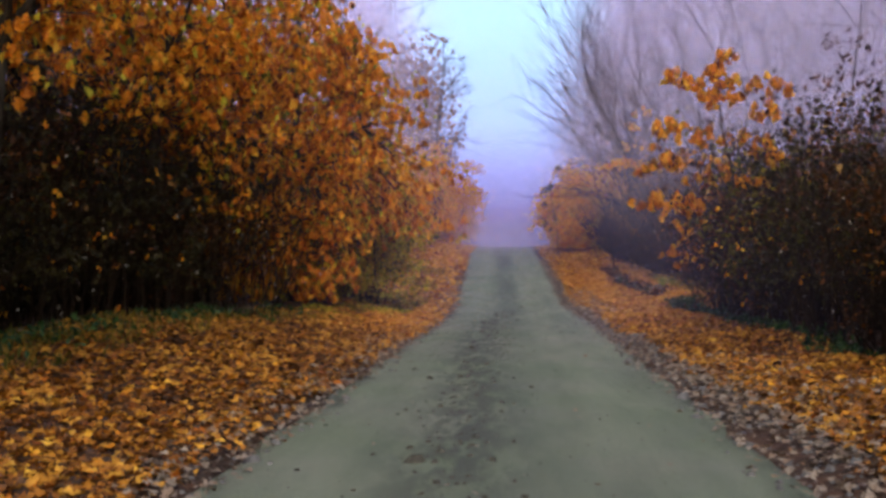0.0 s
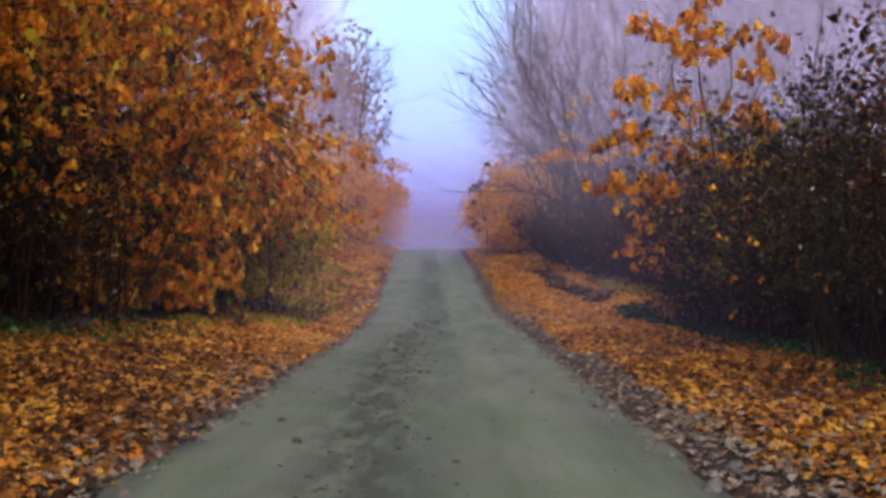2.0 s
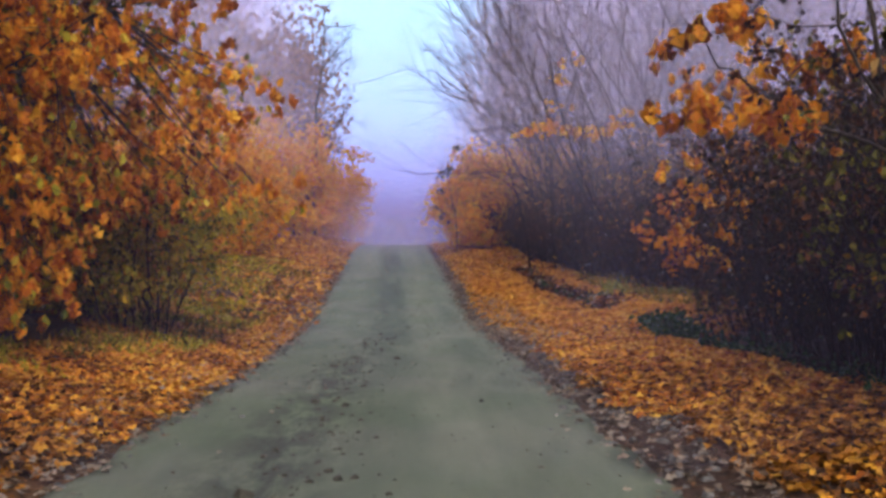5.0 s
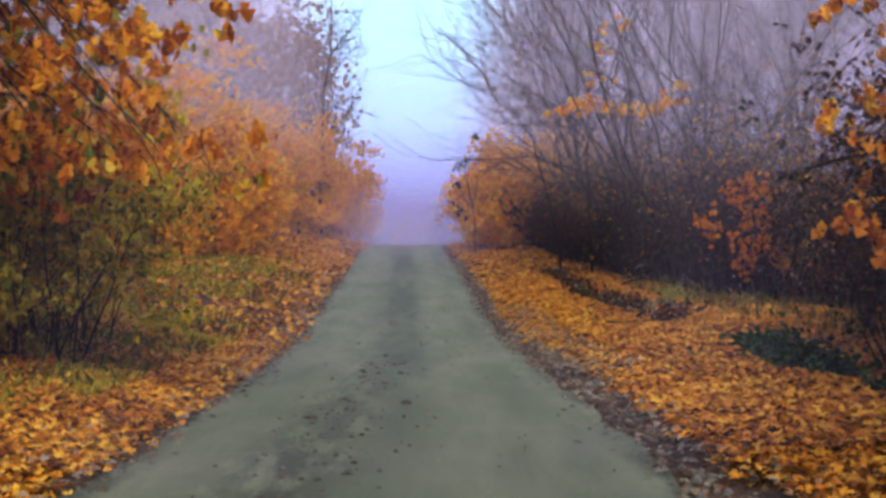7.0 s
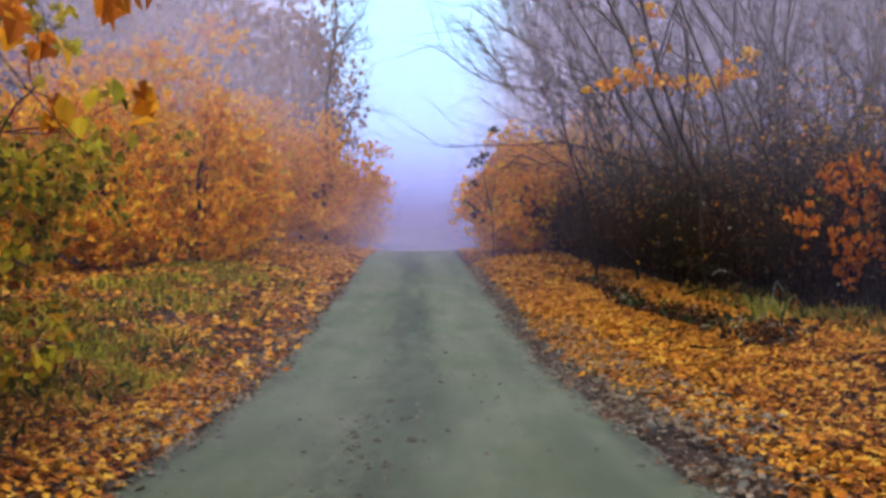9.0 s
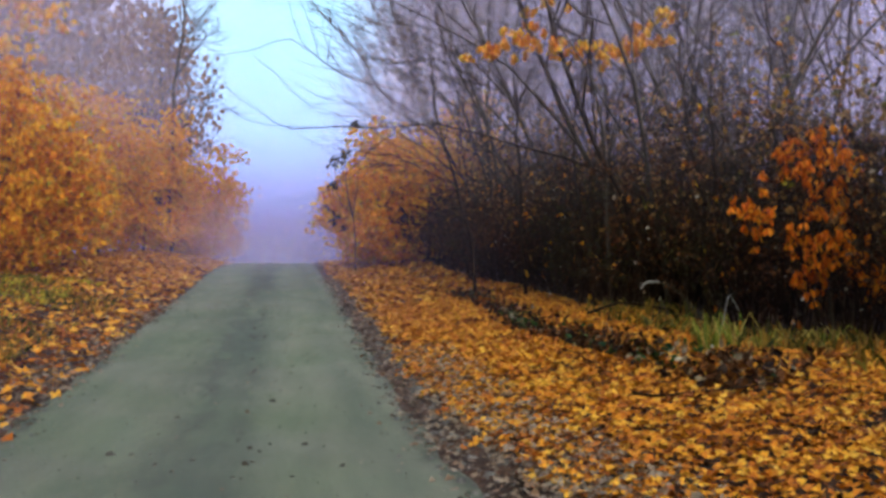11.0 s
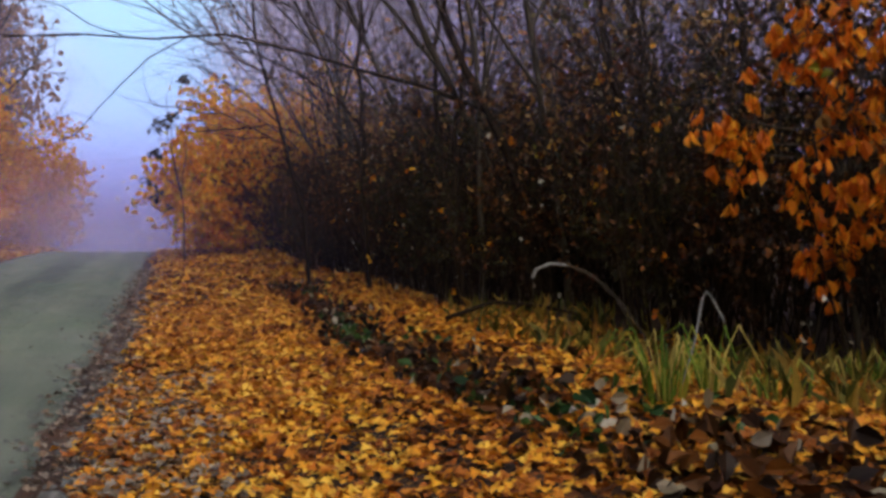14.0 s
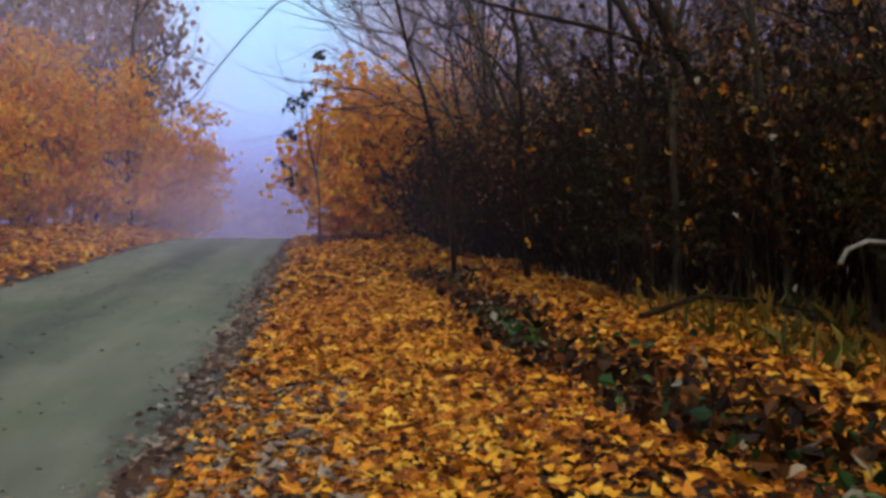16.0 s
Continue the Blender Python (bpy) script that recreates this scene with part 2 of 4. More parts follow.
def tubes(name, lines, mat, parent=None):
    """Tapered round limbs along the lines: (points, first radius, last radius, sides)."""
    vs, fs, base = [], [], 0
    for pts, r0, r1, s in lines:
        pts = np.asarray(pts, float)
        k = len(pts)
        d = np.gradient(pts, axis=0)
        d /= np.linalg.norm(d, axis=1)[:, None] + 1e-9
        ref = np.array([0.31, 0.95, 0.05])
        a = np.cross(d, ref)
        a /= np.linalg.norm(a, axis=1)[:, None] + 1e-9
        b = np.cross(d, a)
        r = np.linspace(r0, r1, k)[:, None, None]
        ang = np.arange(s) / s * 2 * np.pi
        ring = pts[:, None] + r * (np.cos(ang)[None, :, None] * a[:, None] + np.sin(ang)[None, :, None] * b[:, None])
        vs.append(ring.reshape(-1, 3))
        i = (np.arange(k - 1)[:, None] * s)
        j = np.arange(s)[None, :]
        q = np.stack(np.broadcast_arrays(i + j, i + (j + 1) % s, i + s + (j + 1) % s, i + s + j), -1).reshape(-1, 4)
        fs.append(q + base)
        base += k * s
    return mesh_object(name, np.concatenate(vs), np.concatenate(fs), mat, parent, smooth=True)


def grow(lines, tips, rng, p, d, length, r, depth, kink=0.16, up=0.05, spread=0.8, kids=4, start=0.3, sides=6, steps=6, least=0.0):
    """A limb that wanders, and its side limbs; the last ones carry the leaves."""
    pts, q, d = [np.array(p, float)], np.array(p, float), np.array(d, float)
    for i in range(steps):
        d = d + rng.normal(0, kink, 3) + np.array([0, 0, up])
        d /= np.linalg.norm(d)
        q = q + d * length / steps
        pts.append(q)
    lines.append((pts, max(r, least), max(r * (0.35 if depth else 0.25), least * 0.5), sides if depth else 3))
    if depth == 0:
        tips.extend(pts[2:])
        return
    for k in range(kids):
        u = start + (1 - start) * (k + rng.uniform(0, 1)) / kids
        i = min(int(u * steps), steps - 1)
        w = u * steps - i
        at = pts[i] * (1 - w) + pts[i + 1] * w
        way = pts[i + 1] - pts[i]
        way /= np.linalg.norm(way)
        side = rng.normal(0, 1, 3)
        side -= way * side.dot(way)
        side /= np.linalg.norm(side)
        nd = way * (1 - spread * 0.5) + side * spread
        grow(lines, tips, rng, at, nd / np.linalg.norm(nd), length * rng.uniform(0.45, 0.7) * (1.15 - 0.4 * u), r * 0.5 * (1.1 - 0.5 * u), depth - 1,
             kink * 1.1, up, spread, max(3, kids - 1), 0.25, max(3, sides - 2), max(3, steps - 1), least)


def bunches(centres, rng, k, jitter=0.025):
    """k leaves from each twig's end."""
    c = np.repeat(np.asarray(centres), k, 0)
    return c + rng.normal(0, jitter, c.shape)


def around(tips, rng, count, jitter):
    t = np.asarray(tips)
    i = rng.integers(0, len(t), count // 3 + 1)
    return bunches(t[i] + rng.normal(0, jitter, (len(i), 3)), rng, 3)


def tree(name, x, y, height, label, category, leaf=None, count=0, size=0.14, seed=1, r=0.12, lean=(0, 0), kids=6, depth=2, spread=0.8, start=0.3,
         bark=BARK, jitter=0.14, hang=0.7, group="", up=0.04, least=0.0, kink=0.07):
    rng = np.random.default_rng(seed)
    root = thing(name, x, y, label, category, group)
    lines, tips = [], []
    grow(lines, tips, rng, (0, 0, -0.1), (lean[0], lean[1], 1), height, r, depth, kink, up, spread, kids, start, 8, 8, least)
    tubes("trunk", lines, bark, root)
    if leaf and count:
        leaves("crown", around(tips, rng, count, jitter), size, leaf, rng, root, hang=hang)
    return root


def shrub(name, x, y, height, width, label, category="shrub", leaf=LEAF_SHADED, count=900, size=0.07, seed=1, stems=26, bark=BARK_DARK, twigs=3, group="", hang=0.4, second=None):
    rng = np.random.default_rng(seed)
    root = thing(name, x, y, label, category, group)
    lines, tips = [], []
    for k in range(stems):
        a, rad = rng.uniform(0, 2 * np.pi), width * 0.35 * math.sqrt(rng.uniform(0, 1))
        d = (math.cos(a) * rng.uniform(0, 0.45), math.sin(a) * rng.uniform(0, 0.45), 1)
        grow(lines, tips, rng, (math.cos(a) * rad, math.sin(a) * rad, -0.05), d, height * rng.uniform(0.45, 1.3), rng.uniform(0.008, 0.02), 1, 0.12, 0.02, 0.75, twigs, 0.15, 4, 5)
    tubes("brushwood", lines, bark, root)
    if count:
        leaves("foliage", around(tips, rng, count, 0.1), size, leaf, rng, root, hang=hang)
    if second:
        leaves("foliage", around(tips, rng, second[1], 0.1), second[2], second[0], rng, root, hang=hang)
    return root


def ellipsoid(rng, n, centre, radii, inner=0.55):
    """Places for leaf sprays through the outer part of a crown."""
    d = rng.normal(0, 1, (n, 3))
    d /= np.linalg.norm(d, axis=1)[:, None]
    bump = 1 + 0.16 * np.sin(d[:, 0] * 5 + d[:, 2] * 4 + centre[1]) + 0.12 * np.sin(d[:, 1] * 7 - d[:, 2] * 6 + centre[0])
    return np.array(centre) + d * np.array(radii) * (rng.uniform(inner ** 2, 1, n) ** 0.5 * bump)[:, None]


def leafy(name, x, y, label, category, sprays, leaf, per=40, size=0.15, seed=1, r=0.1, spine=None, limbs=6, spread=(0.34, 0.34, 0.2), bark=BARK, hang=1.15, group="", second=None, wide=0.88, twigs=4, shape=LOBED):
    """A tree or bush: a trunk, main limbs with their twigs, and leaves in sprays at the given places."""
    rng = np.random.default_rng(seed)
    root = thing(name, x, y, label, category, group)
    s = np.asarray(sprays, float) - np.array(root.location)
    top = s[:, 2].max()
    if spine is None:
        spine = [(0, 0, -0.1), (0.05 * top * rng.normal(0, 0.6), 0.1, top * 0.35), (s[:, 0].mean() * 0.7, s[:, 1].mean() * 0.7, top * 0.7), (s[:, 0].mean(), s[:, 1].mean(), top * 0.97)]
    else:
        spine = [np.array(q, float) - np.array(root.location) for q in spine]
    sp = np.asarray(spine, float)
    u = np.linspace(0, 1, 9)
    k = np.linspace(0, 1, len(sp))
    line = np.stack([np.interp(u, k, sp[:, a]) for a in range(3)], 1)
    line[1:-1] += rng.normal(0, 0.03, (7, 3))
    tubes("trunk", [(line, r, r * 0.2, 8)], bark, root)
    ang = np.arctan2(s[:, 1] - line[4, 1], s[:, 0] - line[4, 0])
    which = np.floor((ang + np.pi) / (2 * np.pi) * limbs * 0.999).astype(int)
    for q in range(limbs):
        mine = s[which == q]
        if not len(mine):
            continue
        # a bough for each side of the trunk, its branches and their twigs
        cent, high = mine.mean(0), mine[np.argmax(mine[:, 2])]
        a = line[int(np.argmin(np.abs(line[:, 2] - max(0.15 * top, min(cent[2] - 0.6, 0.4 * top)))))]
        nodes_b = np.array([a, a * 0.45 + cent * 0.55 + (0, 0, -0.1), cent, cent * 0.4 + high * 0.6])
        bough = np.stack([np.interp(np.linspace(0, 1, 10), np.linspace(0, 1, 4), nodes_b[:, k]) for k in range(3)], 1)
        bough[1:-1] += rng.normal(0, 0.04, (8, 3))
        lines = [(bough, r * 0.45, 0.008, 6)]
        for c in mine:
            d = np.linalg.norm(bough - c, axis=1) + 0.8 * np.clip(bough[:, 2] - c[2] + 0.1, 0, 9)
            a = bough[int(np.argmin(d))]
            mid = (a + c) / 2 + np.array([0, 0, -0.06]) + rng.normal(0, 0.07, 3)
            lines.append(([a, mid, c], r * 0.06 + 0.004 * np.linalg.norm(c - a) + 0.003, 0.006, 4))
            for _ in range(twigs):
                e = c + rng.normal(0, 1, 3) * np.array(spread) * 1.5
                lines.append(([mid * 0.3 + c * 0.7, (c + e) / 2 + rng.normal(0, 0.04, 3), e], 0.006, 0.003, 3))
        tubes("limb", lines, bark, root)
    many = max(1, per // 6)
    pts = np.repeat(s, many, 0) + rng.normal(0, 1, (len(s) * many, 3)) * np.array(spread)
    pts = bunches(pts[pts[:, 2] > 0.2], rng, 6)
    leaves("crown", pts, size, leaf, rng, root, hang=hang, wide=wide, shape=shape)
    if second:
        pts = np.repeat(s, second[1], 0) + rng.normal(0, 1, (len(s) * second[1], 3)) * np.array(spread) * 1.2
        leaves("crown", pts[pts[:, 2] > 0.2], second[2], second[0], rng, root, hang=hang)
    return root


def side_view(y, pairs, rng, depth=0.35):
    """Sprays given by across and height at one distance along the lane."""
    return [(x, y + rng.normal(0, depth), z) for x, z in pairs]


# ---- ground and lane ----
def ground_material():
    m, nt, nodes, links, bsdf = material("leafy_soil")
    co = nodes.new("ShaderNodeTexCoord")
    a = noise_node(nodes, links, 0.6, 5, co.outputs["Object"])
    b = noise_node(nodes, links, 14, 5, co.outputs["Object"])
    r1 = ramp(nodes, [(0.3, (0.02, 0.012, 0.007)), (0.5, (0.07, 0.03, 0.012)), (0.72, (0.15, 0.065, 0.018))])
    r2 = ramp(nodes, [(0.35, (0.35, 0.35, 0.35)), (0.7, (1.2, 1.1, 1.0))])
    mx = nodes.new("ShaderNodeMixRGB")
    mx.blend_type, mx.inputs[0].default_value = "MULTIPLY", 1.0
    links.new(a.outputs[0], r1.inputs[0])
    links.new(b.outputs[0], r2.inputs[0])
    links.new(r1.outputs[0], mx.inputs[1])
    links.new(r2.outputs[0], mx.inputs[2])
    links.new(mx.outputs[0], bsdf.inputs["Base Color"])
    bp = nodes.new("ShaderNodeBump")
    bp.inputs["Strength"].default_value, bp.inputs["Distance"].default_value = 0.8, 0.05
    links.new(b.outputs[0], bp.inputs["Height"])
    links.new(bp.outputs[0], bsdf.inputs["Normal"])
    bsdf.inputs["Roughness"].default_value = 0.95
    return m


def lane_material():
    """Packed grey-green clay: smooth wheel tracks, a rougher darker middle, damp patches and grit."""
    m, nt, nodes, links, bsdf = material("packed_clay")
    co = nodes.new("ShaderNodeTexCoord")
    mp = nodes.new("ShaderNodeMapping")
    mp.inputs["Scale"].default_value = (1.0, 0.16, 1.0)
    links.new(co.outputs["Object"], mp.inputs[0])
    streak = noise_node(nodes, links, 1.5, 6, mp.outputs[0], 0.6)
    patch = noise_node(nodes, links, 0.35, 4, co.outputs["Object"])
    mp2 = nodes.new("ShaderNodeMapping")
    mp2.inputs["Scale"].default_value = (1.0, 0.3, 1.0)
    links.new(co.outputs["Object"], mp2.inputs[0])
    clump = noise_node(nodes, links, 3.4, 6, mp2.outputs[0], 0.7)
    grit = noise_node(nodes, links, 45, 6, co.outputs["Object"], 0.7)
    r1 = ramp(nodes, [(0.3, (0.118, 0.138, 0.09)), (0.5, (0.17, 0.19, 0.128)), (0.7, (0.222, 0.238, 0.17))])
    r2 = ramp(nodes, [(0.35, (0.82, 0.9, 0.76)), (0.6, (1.04, 1.0, 1.02))])
    r3 = ramp(nodes, [(0.35, (0.8, 0.8, 0.8)), (0.65, (1.1, 1.1, 1.1))])
    links.new(streak.outputs[0], r1.inputs[0])
    links.new(patch.outputs[0], r2.inputs[0])
    links.new(grit.outputs[0], r3.inputs[0])
    prev = r1.outputs[0]
    for r in (r2, r3):
        mx = nodes.new("ShaderNodeMixRGB")
        mx.blend_type, mx.inputs[0].default_value = "MULTIPLY", 1.0
        links.new(prev, mx.inputs[1])
        links.new(r.outputs[0], mx.inputs[2])
        prev = mx.outputs[0]
    # damper strips where the tracks have settled
    dm = nodes.new("ShaderNodeAttribute")
    dm.attribute_name = "damp"
    dn = noise_node(nodes, links, 0.8, 4, mp.outputs[0])
    dmul = nodes.new("ShaderNodeMath")
    dmul.operation = "MULTIPLY"
    dr = ramp(nodes, [(0.34, (0, 0, 0)), (0.56, (0.95, 0.95, 0.95))])
    links.new(dn.outputs[0], dr.inputs[0])
    links.new(dr.outputs[0], dmul.inputs[0])
    links.new(dm.outputs["Fac"], dmul.inputs[1])
    mx = nodes.new("ShaderNodeMixRGB")
    links.new(dmul.outputs[0], mx.inputs[0])
    links.new(prev, mx.inputs[1])
    mx.inputs[2].default_value = (0.068, 0.09, 0.06, 1)
    prev = mx.outputs[0]
    # churned dark soil between the tracks and along the margins
    at = nodes.new("ShaderNodeAttribute")
    at.attribute_name = "churned"
    mu = nodes.new("ShaderNodeMath")
    mu.operation = "MULTIPLY"
    rc = ramp(nodes, [(0.4, (0, 0, 0)), (0.54, (1, 1, 1))])
    links.new(clump.outputs[0], rc.inputs[0])
    links.new(rc.outputs[0], mu.inputs[0])
    links.new(at.outputs["Fac"], mu.inputs[1])
    mx = nodes.new("ShaderNodeMixRGB")
    links.new(mu.outputs[0], mx.inputs[0])
    links.new(prev, mx.inputs[1])
    mx.inputs[2].default_value = (0.05, 0.056, 0.04, 1)
    links.new(mx.outputs[0], bsdf.inputs["Base Color"])
    add = nodes.new("ShaderNodeMath")
    add.operation = "MULTIPLY_ADD"
    links.new(mu.outputs[0], add.inputs[0])
    add.inputs[1].default_value = 0.8
    links.new(grit.outputs[0], add.inputs[2])
    bp = nodes.new("ShaderNodeBump")
    bp.inputs["Strength"].default_value, bp.inputs["Distance"].default_value = 0.6, 0.03
    links.new(add.outputs[0], bp.inputs["Height"])
    links.new(bp.outputs[0], bsdf.inputs["Normal"])
    bsdf.inputs["Roughness"].default_value = 0.8
    return m


GROUND_MAT, LANE_MAT = ground_material(), lane_material()
gx = np.concatenate([-np.geomspace(1200, 14, 16), np.arange(-13.5, 13.6, 0.3), np.geomspace(14, 1200, 16)])
gy = np.concatenate([-np.geomspace(400, 12, 10), np.arange(-11.5, 130, 0.5), np.geomspace(131, 2500, 24)])
tagged(sheet("ground", gx, gy, land, GROUND_MAT), "rough leaf-strewn woodland soil", "ground", kind="structure")


def lane_height(x, y):
    e = np.minimum(edge_right(y) - x, x - edge_left(y))
    mid = (edge_right(y) + edge_left(y)) / 2
    u = x - mid
    ruts = -0.03 * np.exp(-((np.abs(u) - 0.8) / 0.3) ** 2)
    return rise(y) + 0.012 + ruts + 0.012 * wave(x, y, 2.3, 0.7) - 0.12 * np.clip(0.12 - e, 0, 0.4)


ly = np.arange(-12, 128, 0.25)
lu = np.linspace(-0.04, 1.04, 44)
gu, gyy = np.meshgrid(lu, ly)
ragged = 0.12 * wave(gyy * 1.7, gyy, 1.0, 3.0) * np.abs(gu * 2 - 1) ** 4
gxx = edge_left(gyy) + (edge_right(gyy) - edge_left(gyy)) * gu + ragged * np.sign(gu - 0.5)
lv = np.stack([gxx, gyy, lane_height(gxx, gyy)], -1).reshape(-1, 3)
li = (np.arange(len(ly) - 1)[:, None] * 44 + np.arange(43)[None, :]).ravel()
road = tagged(mesh_object("road", lv, np.stack([li, li + 1, li + 45, li + 44], 1), LANE_MAT, smooth=True), "grey-green packed clay forest lane", "dirt road", kind="structure")


uu = gu.ravel() * 2 - 1
yy = gyy.ravel()
churn = (0.95 * np.exp(-((uu + 0.28 - 0.1 * np.sin(yy * 0.2)) / 0.26) ** 2) * np.interp(yy, [4, 9, 27, 34, 40], [0.5, 1, 1, 0.5, 0.25])
         + 0.45 * np.exp(-((np.abs(uu) - 0.12) / 0.1) ** 2) * np.interp(yy, [36, 44], [0, 1]) + 0.8 * np.clip((np.abs(uu) - 0.86) / 0.12, 0, 1))
damp = (1.0 * np.exp(-((uu - 0.02) / 0.22) ** 2) + 0.5 * np.exp(-((uu - 0.72) / 0.12) ** 2) + 0.35 * np.exp(-((uu + 0.75) / 0.15) ** 2)) * np.interp(yy, [20, 36], [0.4, 1])
road.data.attributes.new("damp", "FLOAT", "POINT").data.foreach_set("value", damp.astype(np.float32))
road.data.attributes.new("churned", "FLOAT", "POINT").data.foreach_set("value", churn.astype(np.float32))

# ---- clods and stones on the lane ----
def lumps(name, pts, size, mat, seed, label, category):
    """Small uneven stones or clods."""
    rng = np.random.default_rng(seed)
    pts = np.asarray(pts)
    base = np.array([(1, 0, 0), (0.5, 0.87, 0), (-0.5, 0.87, 0), (-1, 0, 0), (-0.5, -0.87, 0), (0.5, -0.87, 0), (0.6, 0, 0.6), (-0.3, 0.52, 0.65), (-0.3, -0.52, 0.62)])
    tri = np.array([(0, 1, 6), (1, 2, 7), (2, 3, 7), (3, 4, 8), (4, 5, 8), (5, 0, 6), (1, 7, 6), (3, 8, 7), (5, 6, 8), (6, 7, 8)])
    n = len(pts)
    s = size * rng.lognormal(0, 0.45, n)
    a = rng.uniform(0, 6.28, n)
    b = base[None] * (1 + rng.normal(0, 0.14, (n, 9, 3)))
    x = b[..., 0] * np.cos(a)[:, None] - b[..., 1] * np.sin(a)[:, None] * 0.8
    y = b[..., 0] * np.sin(a)[:, None] + b[..., 1] * np.cos(a)[:, None] * 0.8
    v = pts[:, None] + s[:, None, None] * np.stack([x, y, b[..., 2] - 0.15], -1)
    f = (np.arange(n)[:, None, None] * 9 + tri[None]).reshape(-1, 3)
    return tagged(mesh_object(name, v.reshape(-1, 3), f, mat), label, category, kind="stuff")


CLOD = bark_material("dark_clods", (0.03, 0.027, 0.02), (0.1, 0.09, 0.07), 30)
STONE = bark_material("grey_stones", (0.07, 0.066, 0.064), (0.2, 0.185, 0.175), 25)
rng = np.random.default_rng(9)


def strewn(n, y0, y1, across):
    y = rng.uniform(y0, y1, n)
    x = across(y)
    return np.stack([x, y, lane_height(x, y)], 1)


lumps("clod", strewn(420, 5, 36, lambda y: rng.normal(-0.62, 0.33, len(y))), 0.028, CLOD, 1, "dark clods of churned clay", "clods")
lumps("clod", strewn(160, 34, 60, lambda y: rng.normal(-0.7, 0.7, len(y))), 0.022, CLOD, 2, "dark clods of churned clay", "clods")
pts = strewn(2100, 4, 66, lambda y: edge_right(y) + rng.normal(0.3, 0.26, len(y)))
pts[:, 2] = np.maximum(land(pts[:, 0], pts[:, 1]), pts[:, 2]) + 0.004
lumps("gravel", pts, 0.026, STONE, 3, "grey gravel along the lane's edge", "gravel")
pts = strewn(700, 4, 50, lambda y: edge_left(y) + rng.normal(-0.1, 0.2, len(y)))
pts[:, 2] = np.maximum(land(pts[:, 0], pts[:, 1]), pts[:, 2]) + 0.004
lumps("gravel", pts, 0.022, STONE, 4, "grey gravel along the lane's edge", "gravel")


lumps("pebble", strewn(900, 6, 75, lambda y: edge_left(y) + (edge_right(y) - edge_left(y)) * rng.uniform(0.03, 0.97, len(y))), 0.012, CLOD, 5, "small dark pebbles strewn over the clay", "pebbles")


# ---- fallen leaves ----
def litter(name, x0, x1, y0, y1, count, size, mat, seed, label, power=1.0):
    rng = np.random.default_rng(seed)
    y = y0 + (y1 - y0) * rng.uniform(0, 1, count) ** power
    u = rng.uniform(0, 1, count)
    x = x0(y) + (x1(y) - x0(y)) * u + 0.14 * wave(y, y, 1.9, seed) * (1 - u) + rng.normal(0, 0.06, count)
    z = land(x, y) + rng.uniform(0.005, 0.06, count)
    ob = leaves(name, np.stack([x, y, z], 1), size, mat, rng, flat=True, shape=LOBED, wide=1.05)
    return tagged(ob, label, "fallen leaves", kind="stuff")


def right_foot(y):
    return np.interp(y, [4, 18, 31, 34, 40, 45, 48, 51, 58, 70, 80], [5.4, 5.2, 5.5, 8.2, 9.3, 8.0, 7.0, 6.4, 6.3, 5.6, 5.0])


def left_foot(y):
    return np.interp(y, [4, 15, 22, 30, 34, 45, 56, 62, 110], [-7.5, -7.2, -5.6, -5.0, -7.5, -9.5, -8.5, -8, -7])


LEAFBED = "thick bed of orange and yellow fallen leaves"
litter("leaf_litter", lambda y: edge_right(y) + 0.45, right_foot, 36, 56, 52000, 0.088, LITTER, 11, LEAFBED)
litter("leaf_litter", lambda y: edge_right(y) + 0.45, right_foot, 56, 90, 12000, 0.15, LITTER, 17, LEAFBED)
litter("leaf_litter", lambda y: edge_right(y) + 0.45, right_foot, 23, 36, 24000, 0.092, LITTER, 12, LEAFBED)
litter("leaf_litter", lambda y: edge_right(y) + 0.6, right_foot, 2, 26, 26000, 0.098, LITTER_SHADED, 21, LEAFBED)
litter("leaf_litter", lambda y: edge_right(y) + 0.8, right_foot, -8, 20, 4000, 0.11, LITTER, 22, LEAFBED)
litter("leaf_litter", lambda y: edge_right(y) - 0.2, lambda y: edge_right(y) + 0.75, 4, 70, 5000, 0.08, LITTER_PALE, 13, "faded brown leaves along the lane's edge")
litter("leaf_litter", lambda y: edge_right(y) + 0.3, lambda y: edge_right(y) + 1.9, 4, 17, 3000, 0.09, LITTER_PALE, 19, "faded brown leaves along the lane's edge")
litter("leaf_litter", lambda y: edge_right(y) + 0.4, lambda y: edge_right(y) + 1.3, 33, 48, 3600, 0.085, LITTER_PALE, 20, "faded brown leaves along the lane's edge")
litter("leaf_litter", left_foot, lambda y: edge_left(y) - 0.1, 22, 40, 25000, 0.095, LITTER, 14, LEAFBED)
litter("leaf_litter", left_foot, lambda y: edge_left(y) - 0.2, 2, 25, 27000, 0.098, LITTER_SHADED, 23, LEAFBED)
litter("leaf_litter", left_foot, lambda y: edge_left(y) - 0.2, -8, 16, 3000, 0.11, LITTER, 24, LEAFBED)
litter("leaf_litter", lambda y: edge_left(y) - 0.7, lambda y: edge_left(y) + 0.15, 4, 60, 4500, 0.085, LITTER_PALE, 15, "faded brown leaves along the lane's edge")
litter("leaf_litter", lambda y: left_foot(y) - 5, lambda y: edge_left(y) - 0.1, 40, 112, 34000, 0.17, LITTER, 16, "orange leaves over the open verge")

pts = strewn(260, 6, 70, lambda y: edge_left(y) + (edge_right(y) - edge_left(y)) * rng.beta(0.6, 0.6, len(y)))
pts[:, 2] += 0.006
tagged(leaves("leaf_litter", pts, 0.06, LITTER_PALE, np.random.default_rng(18), flat=True), "stray leaves blown over the clay", "fallen leaves", kind="stuff")

